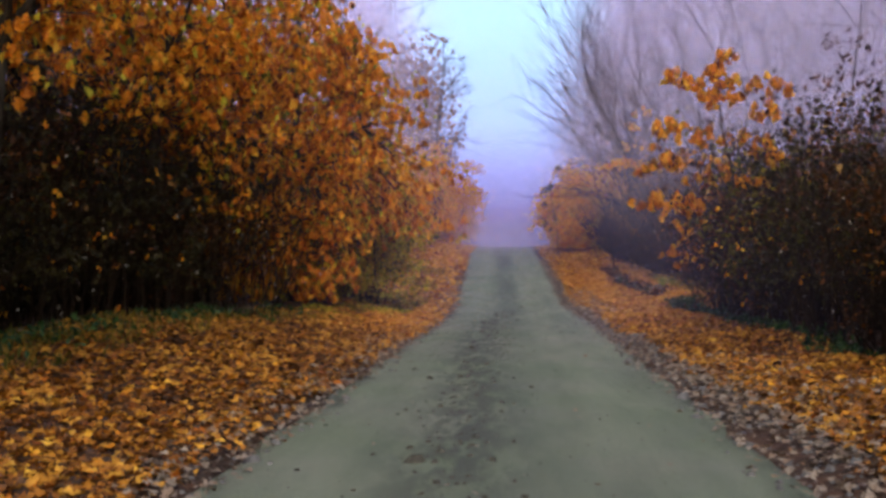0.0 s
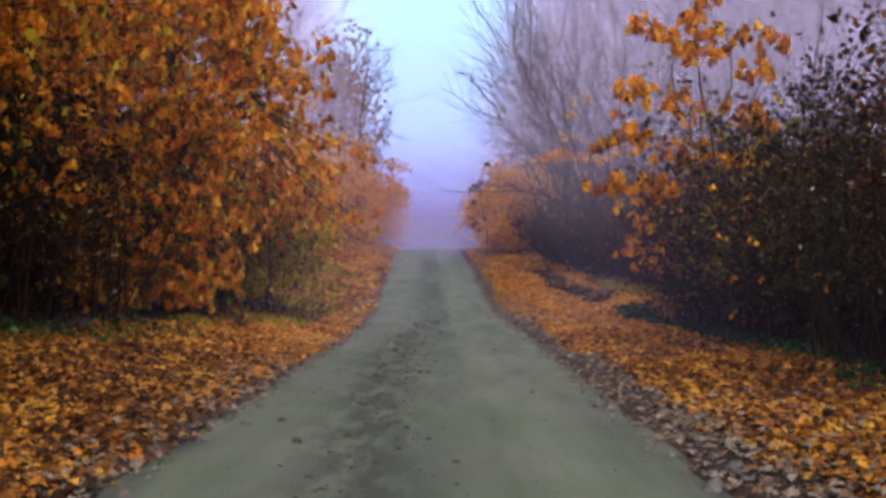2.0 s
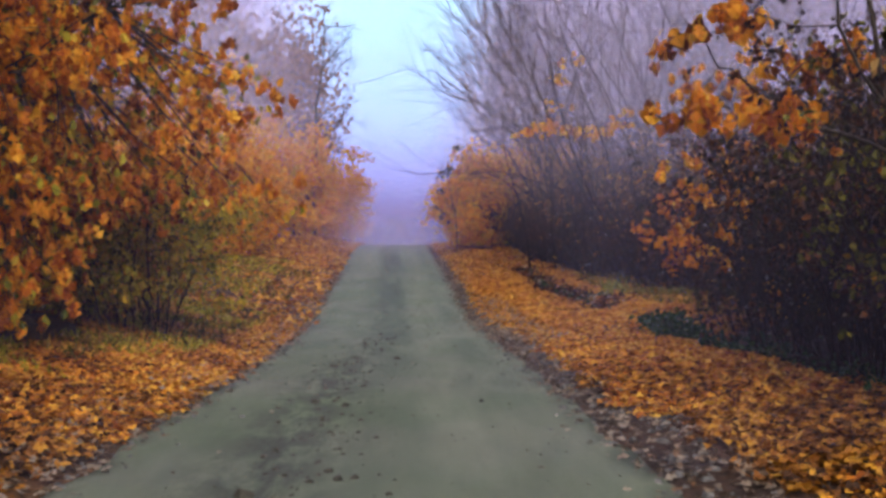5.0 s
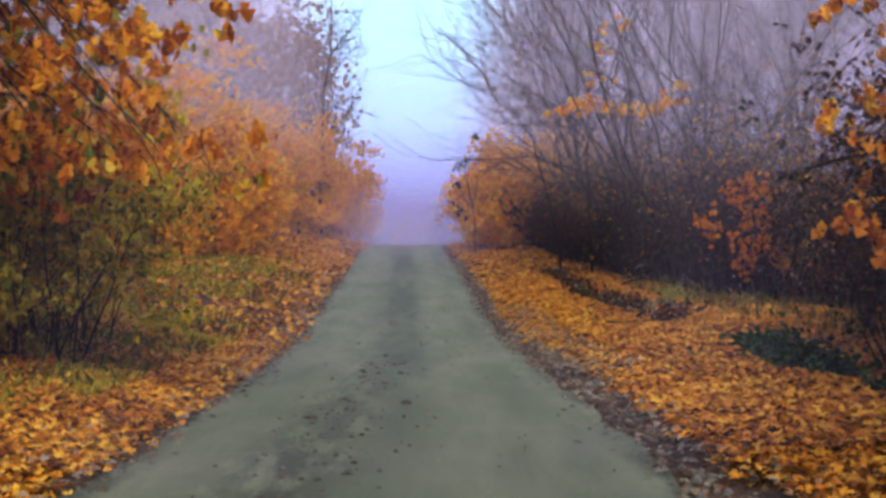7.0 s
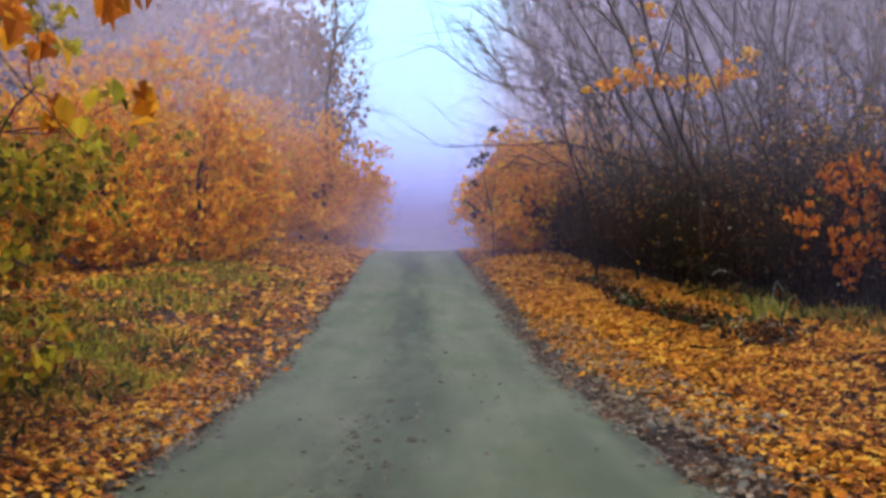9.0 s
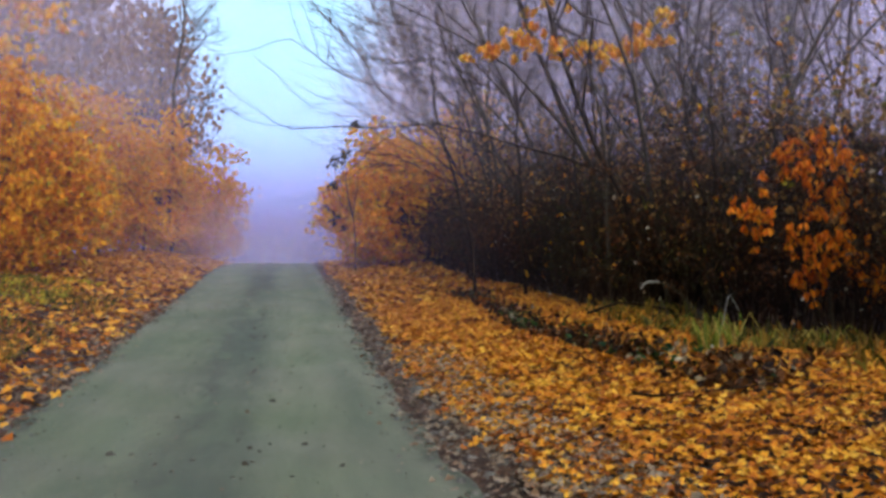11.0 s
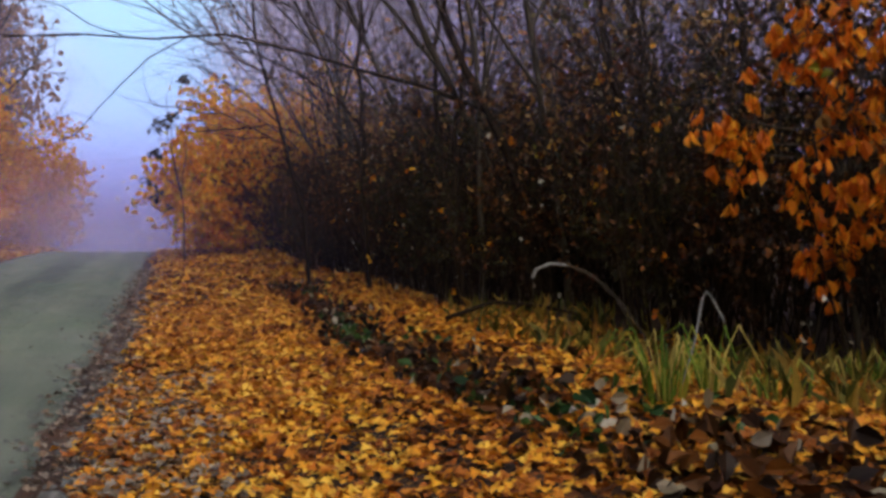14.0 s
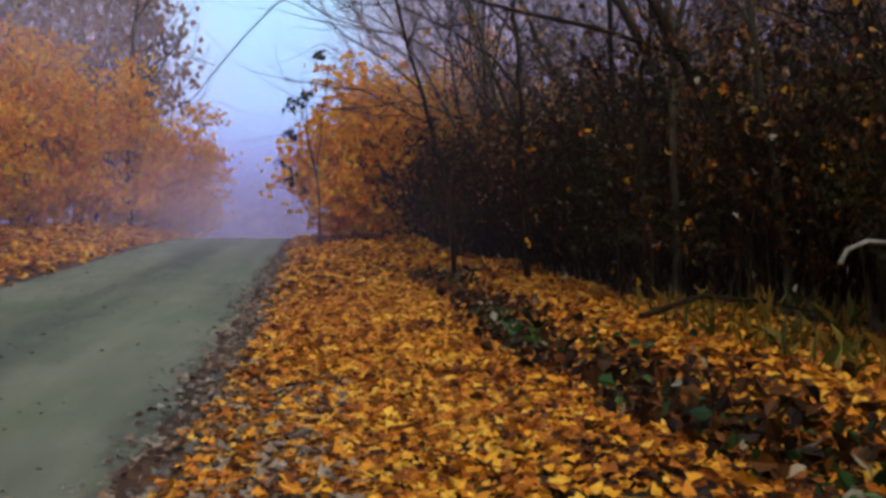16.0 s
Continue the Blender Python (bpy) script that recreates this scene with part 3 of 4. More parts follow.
# ---- trees beside the lane ----
OAK = "oak with hanging rust-orange autumn leaves"
rng = np.random.default_rng(31)
s = np.concatenate([ellipsoid(rng, 400, (-6.5, 29.6, 5.2), (3.2, 3.9, 5.4), 0.6), side_view(29.2, [(-2.25, 4.42), (-2.5, 4.4), (-2.75, 4.35), (-2.2, 2.74), (-2.5, 2.7), (-2.9, 2.85), (-2.75, 3.9), (-3.2, 3.7), (-3.0, 3.3), (-2.9, 5.7), (-3.1, 5.9), (-3.0, 6.6), (-3.0, 1.1)], rng, 0.15),
                    ellipsoid(rng, 130, (-6.7, 29.4, 5.0), (2.4, 2.8, 4.2), 0.2), np.stack([rng.uniform(-7.6, -4.5, 70), rng.uniform(25.6, 28.4, 70), rng.uniform(0.9, 3.3, 70)], 1)])
s = s[(s[:, 2] > 0.45) & ~((s[:, 1] > 28.6) & (s[:, 2] < 2.5))]
leafy("oak_tree", -6.6, 29.8, OAK, "tree", s, LEAF_RUST, 42, 0.2, 21, 0.16, limbs=8, group="oaks by the lane", second=(LEAF_GREEN, 6, 0.14))
s = side_view(34.2, [(-5.07, 4.27), (-4.76, 4.16), (-4.85, 3.43), (-3.85, 4.3), (-3.74, 4.06), (-3.71, 3.78), (-3.63, 2.94), (-4.57, 2.84), (-4.23, 3.08), (-3.39, 3.08)], rng, 0.2)
leafy("sapling", -5.0, 34.4, "thin sapling with yellow-green leaves beside the oak", "sapling", s, LEAF_YELLOW, 42, 0.12, 29, 0.03, limbs=3, spread=(0.16, 0.15, 0.2))
s = ellipsoid(rng, 230, (-7.2, 21.5, 7.0), (2.9, 3.5, 4.3), 0.3)
OAK_MID = leafy("oak_tree", -7.4, 21.5, OAK, "tree", s, LEAF_RUST, 48, 0.18, 22, 0.15, limbs=7, group="oaks by the lane", second=(LEAF_GREEN, 6, 0.15))
s = ellipsoid(rng, 200, (-7.4, 14.2, 7.1), (2.9, 3.4, 3.4), 0.3)
OAK_NEAR = leafy("oak_tree", -7.6, 14.2, OAK, "tree", s, LEAF_RUST, 48, 0.16, 23, 0.15, limbs=7, group="oaks by the lane", second=(LEAF_GREEN, 6, 0.14))

s = side_view(22.8, [(2.75, 3.12), (3.1, 3.08), (3.5, 3.05), (3.8, 3.0), (2.8, 3.85), (2.95, 4.5), (3.15, 3.9), (4.1, 3.6), (3.3, 4.7), (3.4, 5.7), (3.75, 5.6), (4.3, 6.1), (4.4, 5.3), (3.9, 5.2),
                     (4.75, 5.6), (5.45, 5.5), (5.2, 4.0), (5.1, 4.3), (5.3, 4.9), (4.8, 3.5), (3.9, 4.4), (4.2, 5.8)], rng, 0.2)
leafy("oak_sapling", 4.95, 22.8, "slender oak sapling with orange leaves", "sapling", s, LEAF_RUST, 54, 0.19, 24, 0.05, spine=[(4.95, 22.8, -0.05), (4.8, 22.8, 2.0), (4.65, 22.8, 3.0), (4.3, 22.8, 4.6), (4.25, 22.8, 6.3)],
      limbs=5, spread=(0.18, 0.2, 0.1))
s = side_view(23.4, [(5.35, 3.0), (5.4, 3.4), (5.5, 3.8), (5.6, 4.3), (5.3, 4.1)], rng, 0.1)
leafy("sapling", 5.5, 23.4, "thin sapling with yellow-green leaves", "sapling", s, LEAF_YELLOW, 40, 0.1, 25, 0.025, limbs=2, spread=(0.14, 0.14, 0.22))
s = np.concatenate([ellipsoid(rng, 60, (7.3, 31.6, 3.0), (1.9, 1.8, 2.6), 0.5), side_view(30.4, [(4.6, 4.75), (4.9, 4.65), (5.25, 4.55), (5.6, 4.6), (6.0, 4.7)], rng, 0.15), [(3.9, 28.2, 2.1), (4.2, 28.4, 2.0), (4.0, 28.3, 3.05), (4.3, 28.4, 2.9), (4.5, 28.4, 2.55), (4.6, 28.5, 1.9)]])
OAK_RIGHT = leafy("oak_tree", 7.4, 31.6, OAK, "tree", s, LEAF_RUST, 34, 0.16, 26, 0.08, limbs=6, spread=(0.24, 0.24, 0.16))
o = np.array(OAK_RIGHT.location)
tubes("limb", [(np.array([(7.4, 31.5, 2.1), (6.4, 30.5, 2.8), (5.2, 29.3, 2.85), (4.4, 28.6, 2.65), (3.5, 28.0, 2.42)]) - o, 0.05, 0.016, 7)], BARK_DARK, OAK_RIGHT)
s = side_view(50, [(4.2, 6.5), (4.55, 6.55), (4.9, 6.6), (5.3, 6.5), (5.7, 6.4), (6.1, 6.5), (6.5, 6.45), (6.9, 6.5), (7.2, 6.5), (7.6, 7.1), (7.4, 6.8)], rng, 0.3)
s2 = side_view(50, [(5.2, 7.3), (5.7, 8.9), (5.3, 8.3), (6.1, 8.4), (4.5, 6.0), (5.7, 5.8), (5.5, 7.8)], rng, 0.2)
leafy("oak_sapling", 6.5, 50, "slender sapling with layered orange leaves", "sapling", s + s2[:3], LEAF_FIRE, 60, 0.16, 27, 0.05, spine=[(6.5, 50, 0.4), (6.55, 50, 3.0), (6.5, 50, 4.8), (6.2, 50, 6.3), (5.8, 50, 9.0)],
      limbs=5, spread=(0.24, 0.3, 0.1))
s = side_view(44.2, [(7.4, 3.55), (7.63, 3.5), (7.56, 3.3), (7.78, 3.2), (8.0, 3.8), (8.18, 3.87), (8.14, 3.6), (8.0, 3.5), (8.26, 3.35), (8.4, 3.47), (8.13, 3.0), (8.4, 3.04), (8.0, 2.82),
                     (8.45, 2.75), (6.87, 2.74), (7.0, 2.8), (7.08, 2.57), (7.2, 2.38), (7.6, 2.4), (7.92, 2.25), (8.1, 2.36), (8.37, 2.28), (7.85, 1.96), (8.17, 1.96), (8.03, 1.67), (8.56, 2.14),
                     (8.76, 1.96), (8.7, 1.8), (8.9, 1.73), (7.72, 1.67), (9.43, 1.8), (9.53, 1.55)], rng, 0.15)
leafy("oak_sapling", 8.4, 44.5, "young oak with vivid orange leaves", "sapling", s, LEAF_FLAME, 42, 0.12, 28, 0.04, limbs=5, spread=(0.14, 0.14, 0.11), shape=LEAF)

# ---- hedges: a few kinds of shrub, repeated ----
DARKS = [shrub("hedge_shrub", 6.8, 17 + 3.4 * k, 2.5, 2.3, "dense thicket shrub with few withered leaves, shade in its near-black colour", "shrub", LEAF_SHADED if k % 2 else LEAF_OLIVE, 1900, 0.075, 40 + k, 34,
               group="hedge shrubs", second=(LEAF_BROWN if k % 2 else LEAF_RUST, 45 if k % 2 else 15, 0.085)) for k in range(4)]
THIN = [shrub("tall_shrub", 9.0, 42 + 4 * k, 4.3, 2.4, "tall thin-stemmed shrub with sparse brown leaves", "shrub", LEAF_BROWN, 640, 0.09, 50 + k, 16, group="tall shrubs", twigs=5, bark=BARK_BROWN, second=(LEAF_RUST if k else LEAF_MOSS, 60 if k else 200, 0.09)) for k in range(3)]
rng = np.random.default_rng(5)


# extra oak out of view, added to cast shade on the left verge
copy_thing(OAK_NEAR, Matrix.Translation((-6.6, 6.5, -0.02)) @ Matrix.Rotation(2.0, 4, "Z"))
for ob, x, y, turn in ((OAK_MID, -12.4, 17, 1.0), (OAK_NEAR, -12.0, 25, 2.6), (OAK_MID, -11.6, 33, 4.0), (OAK_NEAR, -13.0, 10, 5.0)):
    copy_thing(ob, Matrix.Translation((x, y, float(land(x, y)))) @ Matrix.Rotation(turn, 4, "Z"))


def again(kinds, x, y, s, turn):
    ob = kinds[int(rng.integers(0, len(kinds)))]
    return copy_thing(ob, Matrix.Translation((x, y, float(land(x, y)))) @ Matrix.Rotation(turn, 4, "Z") @ Matrix.Diagonal((s, s, s * rng.uniform(0.9, 1.15), 1)))


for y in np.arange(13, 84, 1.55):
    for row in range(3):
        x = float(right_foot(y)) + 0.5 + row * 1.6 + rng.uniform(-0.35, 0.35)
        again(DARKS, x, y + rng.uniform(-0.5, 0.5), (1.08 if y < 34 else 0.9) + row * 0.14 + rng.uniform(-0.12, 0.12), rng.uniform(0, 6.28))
    if y > 40:
        again(THIN, float(right_foot(y)) + rng.uniform(1.6, 3.2), y + rng.uniform(-0.6, 0.6), rng.uniform(0.7, 1.1), rng.uniform(0, 6.28))
        if rng.uniform() < 0.4:
            again(THIN, float(right_foot(y)) + rng.uniform(3.0, 5.5), y + rng.uniform(-0.6, 0.6), rng.uniform(0.85, 1.15), rng.uniform(0, 6.28))
        if rng.uniform() < 0.15:
            again(THIN, float(right_foot(y)) + rng.uniform(5.5, 10), y + rng.uniform(-0.6, 0.6), rng.uniform(1.0, 1.3), rng.uniform(0, 6.28))
# near-black shrubs stand in for the shade under the oaks
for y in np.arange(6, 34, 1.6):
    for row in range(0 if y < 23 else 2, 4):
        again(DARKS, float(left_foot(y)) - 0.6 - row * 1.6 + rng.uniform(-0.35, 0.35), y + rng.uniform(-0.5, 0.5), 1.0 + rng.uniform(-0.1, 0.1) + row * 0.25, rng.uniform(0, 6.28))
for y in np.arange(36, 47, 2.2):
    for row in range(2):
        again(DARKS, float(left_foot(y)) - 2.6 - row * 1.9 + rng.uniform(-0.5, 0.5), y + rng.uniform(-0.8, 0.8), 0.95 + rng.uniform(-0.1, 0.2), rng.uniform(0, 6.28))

YELLOWING = "shrub with yellow-green leaves turning orange"
shrub("hedge_shrub", -4.9, 31.6, 2.3, 2.5, YELLOWING, "shrub", LEAF_GREEN, 8000, 0.1, 61, 30, second=(LEAF_YELLOW, 1300, 0.12))
shrub("hedge_shrub", -5.4, 35.0, 2.4, 2.4, YELLOWING, "shrub", LEAF_GREEN, 5000, 0.095, 65, 26, second=(LEAF_ORANGE, 900, 0.12))
shrub("hedge_shrub", -6.8, 33.2, 3.0, 2.6, YELLOWING, "shrub", LEAF_GREEN, 5200, 0.1, 62, 30, second=(LEAF_ORANGE, 500, 0.1))
rng2 = np.random.default_rng(77)
BUSHES = []
for k, (x, y, rx, rz, mat) in enumerate([(4.8, 75.5, 3.0, 3.2, LEAF_FIRE), (-9.3, 66, 2.7, 3.2, LEAF_FIRE), (-7.3, 108.5, 3.2, 4.6, LEAF_FIRE)]):
    z = float(land(x, y))
    s = ellipsoid(rng2, 150, (x, y, z + rz * 0.84), (rx, rx, rz), 0.5)
    s = s[s[:, 2] > z + 0.2]
    BUSHES.append(leafy("autumn_bush", x, y, "broad bush in full orange leaf", "bush", s, mat, 132, 0.19, 70 + k, 0.1, limbs=6, spread=(0.5, 0.5, 0.36), group="orange bushes", second=(LEAF_YELLOW, 8, 0.17), hang=0.8))
for x, y, s in ((-10.6, 57.5, 0.78), (-12.5, 61, 0.9), (-12.6, 72, 1.1), (-11.6, 80, 1.0), (-10.6, 88, 1.0), (-9.6, 97, 1.05), (-9.0, 118, 1.3), (-14, 53, 0.8), (8.4, 84, 1.0), (6.0, 95, 1.0), (5.2, 108, 1.1), (-16, 84, 1.4), (-15, 95, 1.5)):
    again(BUSHES, x, y, s, rng.uniform(0, 6.28))

OLIVE = "tangled shrub with olive-green leaves"
shrub("hedge_shrub", 5.7, 21.4, 3.0, 2.2, OLIVE, "shrub", LEAF_MOSS, 2600, 0.08, 63, 26, second=(LEAF_ORANGE, 160, 0.09))
shrub("hedge_shrub", 6.3, 24.6, 3.1, 2.2, OLIVE, "shrub", LEAF_MOSS, 2200, 0.08, 64, 26, second=(LEAF_ORANGE, 200, 0.09))
rng2 = np.random.default_rng(76)
s = np.concatenate([ellipsoid(rng2, 46, (-8.1, 60, 4.6), (1.25, 1.2, 2.6), 0.3), ellipsoid(rng2, 14, (-7.7, 60, 7.0), (0.7, 0.7, 1.2), 0.3)])
leafy("autumn_tree", -8.2, 60, "slender tree in bright orange leaf above the bushes", "tree", s, LEAF_FIRE, 60, 0.16, 75, 0.08, limbs=5, spread=(0.32, 0.32, 0.26))
rng2 = np.random.default_rng(79)
s = side_view(72.6, [(1.75, 6.6), (1.6, 5.9), (1.55, 5.2), (1.75, 4.6), (1.95, 7.2), (2.3, 7.7), (2.8, 8.1), (2.0, 4.0)], rng2, 0.2)
leafy("sapling", 2.6, 72.8, "sapling with large dark leaves before an orange bush", "sapling", s, LEAF_OLIVE, 9, 0.34, 67, 0.04, limbs=3, spread=(0.16, 0.2, 0.2), hang=0.5, twigs=1)
root = thing("bare_tree", 5.1, 57.7, "thin crooked bare tree at the hedge's end", "tree")
lines, tips = [], []
z0 = root.location.z
trunk = [(0, 0, -0.1), (-0.1, 0, 2.98 - z0), (-0.35, 0.05, 3.8 - z0), (-0.6, 0, 4.8 - z0), (-0.85, 0.05, 5.6 - z0), (-1.1, 0, 6.6 - z0), (-1.2, 0, 8.5 - z0)]
tubes("trunk", [(trunk, 0.055, 0.02, 7)], BARK_DARK, root)
for q, d in ((3, (-0.7, 0, 0.6)), (4, (0.6, 0.2, 0.8)), (5, (-0.6, -0.2, 0.7))):
    lines = []
    grow(lines, tips, rng2, trunk[q], d, 2.2, 0.022, 1, 0.15, 0.03, 0.7, 5, 0.3, 5, 5, 0.006)
    tubes("limb", lines, BARK_DARK, root)

# bare trees that reach over the lane: a trunk, then its boughs with their twigs
def bare(x, y, label, spine, boughs, r, seed, bark=BARK, twig=1.6, least=0.008, kids=5, every=2):
    rng2 = np.random.default_rng(seed)
    root = thing("bare_tree", x, y, label, "tree")
    o = np.array(root.location)
    for name, pts, r0 in [("trunk", spine, r)] + [("limb", b, r * 0.5) for b in boughs]:
        p = np.asarray(pts, float) - o
        k = 4 * len(p)
        p = np.stack([np.interp(np.linspace(0, 1, k), np.linspace(0, 1, len(p)), p[:, a]) for a in range(3)], 1)
        p[1:-1] += rng2.normal(0, r0 * 0.5, (k - 2, 3))
        lines = [(p, r0, max(r0 * 0.25, least), 7)]
        for q in range(4 if name == "trunk" else 1, k - 1, every):
            d = p[q + 1] - p[q]
            d = d / np.linalg.norm(d) + rng2.normal(0, 0.7, 3) + (0, 0, 0.25)
            grow(lines, [], rng2, p[q], d / np.linalg.norm(d), twig * rng2.uniform(0.5, 1.2), r0 * 0.3, 1, 0.2, 0.03, 0.8, kids, 0.2, 4, 6, least)
        tubes(name, lines, bark, root)
    return root


TWISTED = "bare tree with long twisted limbs over the lane"
bare(12.5, 86, TWISTED, [(12.5, 86, 2.9), (12.4, 86, 7), (11.8, 86, 11), (11.2, 86, 16), (11.5, 86, 21)],
     [[(12.3, 86, 8.5), (10.2, 86, 10.7), (7.3, 86, 10.9), (4.7, 85.8, 12.3), (3.4, 86, 14.6), (0.8, 86, 17.3)], [(11.6, 86, 12.5), (9.9, 86, 15.4), (6.8, 86, 15.7), (3.4, 86, 16.4)],
      [(11.9, 86, 10.5), (8.2, 86, 11.9), (5.7, 85.6, 13.4)], [(11.4, 86, 15), (9.0, 86, 18.5), (6.0, 86, 20)]], 0.26, 78, BARK, 1.5, 0.016, 8, 1)
bare(5.7, 54, TWISTED, [(5.75, 54, 0.8), (5.6, 54, 3.0), (5.57, 54, 4.8), (5.5, 54, 5.9), (5.6, 54.2, 7.4), (5.9, 54.2, 9)],
     [[(5.52, 54, 5.86), (5.17, 54, 6.33), (4.1, 53.7, 6.57), (3.2, 53.4, 6.33), (2.7, 53.2, 6.5)], [(5.17, 54, 6.33), (4.33, 54, 7.13), (3.6, 54.1, 7.45), (2.9, 54.2, 7.8)],
      [(4.57, 53.9, 6.54), (3.6, 54, 7.09), (2.56, 54, 6.91), (1.76, 54, 7.1)], [(5.55, 54, 4.2), (5.2, 54, 4.64), (4.6, 54, 5.04), (3.74, 54, 5.42), (3.27, 54, 5.35)]], 0.05, 178, BARK_DARK, 1.1)
DARKSTEM = "slender dark bare tree in the hedge"
for x, y, spine in ((7.6, 53, [(7.5, 53, 4.8), (7.4, 53, 6.2), (7.2, 53, 7.0), (6.9, 53, 8.2)]), (10.0, 52.4, [(10.0, 52.4, 5.4), (9.95, 52.4, 6.8), (9.2, 52.4, 7.6), (8.6, 52.4, 9)]),
                    (10.4, 49.9, [(10.4, 49.9, 5), (10.3, 49.9, 6.4), (9.8, 49.9, 7.0), (9.4, 49.9, 9)]), (7.8, 48, [(7.7, 48, 3.2), (7.6, 48, 3.9), (7.4, 48, 4.9), (7.3, 48, 7)]),
                    (8.3, 48.2, [(8.1, 48.2, 3.2), (8.05, 48.2, 3.9), (8.0, 48.2, 4.9), (8.0, 48, 7.5)]), (8.6, 46.5, [(8.5, 46.5, 3.2), (8.5, 46.5, 3.8), (8.37, 46.5, 4.5), (8.3, 46.5, 7)]),
                    (6.4, 50.4, [(6.3, 50.4, 2.4), (6.23, 50.3, 3.2), (6.4, 50.3, 5.0), (6.2, 50.3, 7)]), (6.6, 52.2, [(6.5, 52.2, 3.5), (6.4, 52.2, 5.0), (6.7, 52.2, 6.5), (6.7, 52.2, 8.5)])):
    bare(x, y, DARKSTEM, [(x, y, float(land(x, y)) - 0.1)] + spine, [], 0.055, int(y * 10), BARK_DARK, 1.7, 0.006, 5, 1)
bare(-8.0, 98, "tall bare tree leaning towards the lane", [(-8.0, 98, 3.6), (-8.0, 98, 9), (-7.7, 98, 15.5), (-7.3, 98, 19), (-7.3, 98, 23)],
     [[(-7.9, 98, 11.5), (-6.2, 98, 13.4), (-5.4, 98, 14.4)], [(-7.7, 98, 15.5), (-6.8, 98, 17), (-5.4, 98, 18.7)], [(-7.5, 98, 17.5), (-6.6, 98, 19), (-5.6, 98, 20.3)]], 0.16, 278, BARK, 2.6, 0.02, 6, 1)

# ---- bare woods behind ----
BARES = [tree("bare_tree", 13 + 4 * k, 44 + 5 * k, 15, "tall bare woodland tree", "tree", None, 0, 0.1, 80 + k, 0.13, (rng.uniform(-0.04, 0.04), 0), 9, 2, 0.62, 0.35, group="bare woodland trees", up=0.06, least=0.018, kink=0.11) for k in range(4)]
SLIM = [tree("bare_tree", 10 + 2 * k, 50 + 5 * k, 9, "slim bare young tree", "tree", None, 0, 0.1, 90 + k, 0.06, (rng.uniform(-0.04, 0.04), 0), 8, 2, 0.45, 0.3, bark=BARK if k else BARK_DARK, group="slim bare trees", up=0.06, least=0.008, kink=0.14) for k in range(3)]
for x, y, s in ((7.5, 113, 1.25), (11.5, 99, 1.2), (9, 121, 1.35), (14, 86, 1.2), (-17, 119, 1.45), (-16, 104, 1.3)):
    again(BARES, x, y, s, rng.uniform(0, 6.28))
rng2 = np.random.default_rng(80)
HAZY = [leafy("woodland_tree", -12.0 - 7 * k, 104 - 15 * k, "tall woodland tree with thin faded brown leaves", "tree", ellipsoid(rng2, 170, (-12.0 - 7 * k, 104 - 15 * k, 15), (3.6, 3.6, 8.5), 0.2), LEAF_MAUVE, 42, 0.32, 180 + k, 0.2,
              limbs=7, spread=(0.7, 0.7, 0.6), group="hazy woodland trees", shape=LEAF) for k in range(2)]
for x, y, s in ((-10.8, 113, 1.1), (-13.5, 93, 0.95), (-15.5, 82, 0.9), (-16, 71, 0.85), (-17.5, 61, 0.8), (-19, 98, 1.1), (-20, 74, 1.0), (-21, 54, 0.8)):
    again(HAZY, x, y, s, rng.uniform(0, 6.28))
for k in range(70):
    y = rng.uniform(52, 135)
    if k % 2:
        x = max(rng.uniform(9.5, 30), float(right_foot(min(y, 80))) + (9 if y < 80 else 2.5))
    else:
        x = -rng.uniform(17, 36)
    again(BARES, x, y, rng.uniform(0.9, 1.5), rng.uniform(0, 6.28))
for k in range(44):
    side = 1 if k % 2 else -1
    again(BARES, side * rng.uniform(12, 30), rng.uniform(-32, 31), rng.uniform(0.9, 1.4), rng.uniform(0, 6.28))
for y in np.arange(-14, 13, 2.2):
    again(DARKS, 6.3 + rng.uniform(-0.3, 0.6), y, 1.1, rng.uniform(0, 6.28))
    again(DARKS, -8.2 + rng.uniform(-0.6, 0.3), y - 8, 1.1, rng.uniform(0, 6.28))
for k in range(34):
    y = rng.uniform(49, 78) if k < 22 else rng.uniform(49, 62)
    again(SLIM, float(right_foot(y)) + rng.uniform(0.6, 7), y, rng.uniform(0.7, 1.3), rng.uniform(0, 6.28))

# ---- small growth on the verges ----
TUFT = [leaf_material("grass_blade", [c, (c[0] * 1.4, c[1] * 1.3, c[2])], 0.3) for c in ((0.12, 0.2, 0.02), (0.3, 0.32, 0.04), (0.45, 0.36, 0.1))]

def tuft(name, x, y, n, height, label, seed=1, rad=0.2):
    rng = np.random.default_rng(seed)
    root = thing(name, x, y, label, "grass")
    for k in range(n):
        a, h = rng.uniform(0, 6.28), height * rng.uniform(0.55, 1.1)
        o = np.array([math.cos(a), math.sin(a), 0])
        b = o * rng.uniform(0, rad)
        out = h * rng.uniform(0.2, 0.75)
        tubes("blade", [([b, b + o * out * 0.25 + (0, 0, h * 0.6), b + o * out * 0.6 + (0, 0, h * 0.98), b + o * out * 1.25 + (0, 0, h * rng.uniform(0.3, 0.85))], 0.011, 0.005, 3)], TUFT[int(rng.integers(0, 3))], root)
    return root


tuft("grass_tuft", 5.72, 42.8, 34, 0.5, "tall tuft of bent green and yellow grass", seed=3, rad=0.13)
tuft("grass_tuft", 6.2, 43.1, 16, 0.48, "tall tuft of bent green and yellow grass", seed=8, rad=0.08)
tuft("grass_tuft", 7.6, 43.4, 20, 0.26, "low tuft of yellowed grass", seed=9, rad=0.3)
tuft("grass_tuft", 6.4, 42.6, 14, 0.3, "low tuft of yellowed grass", seed=4)


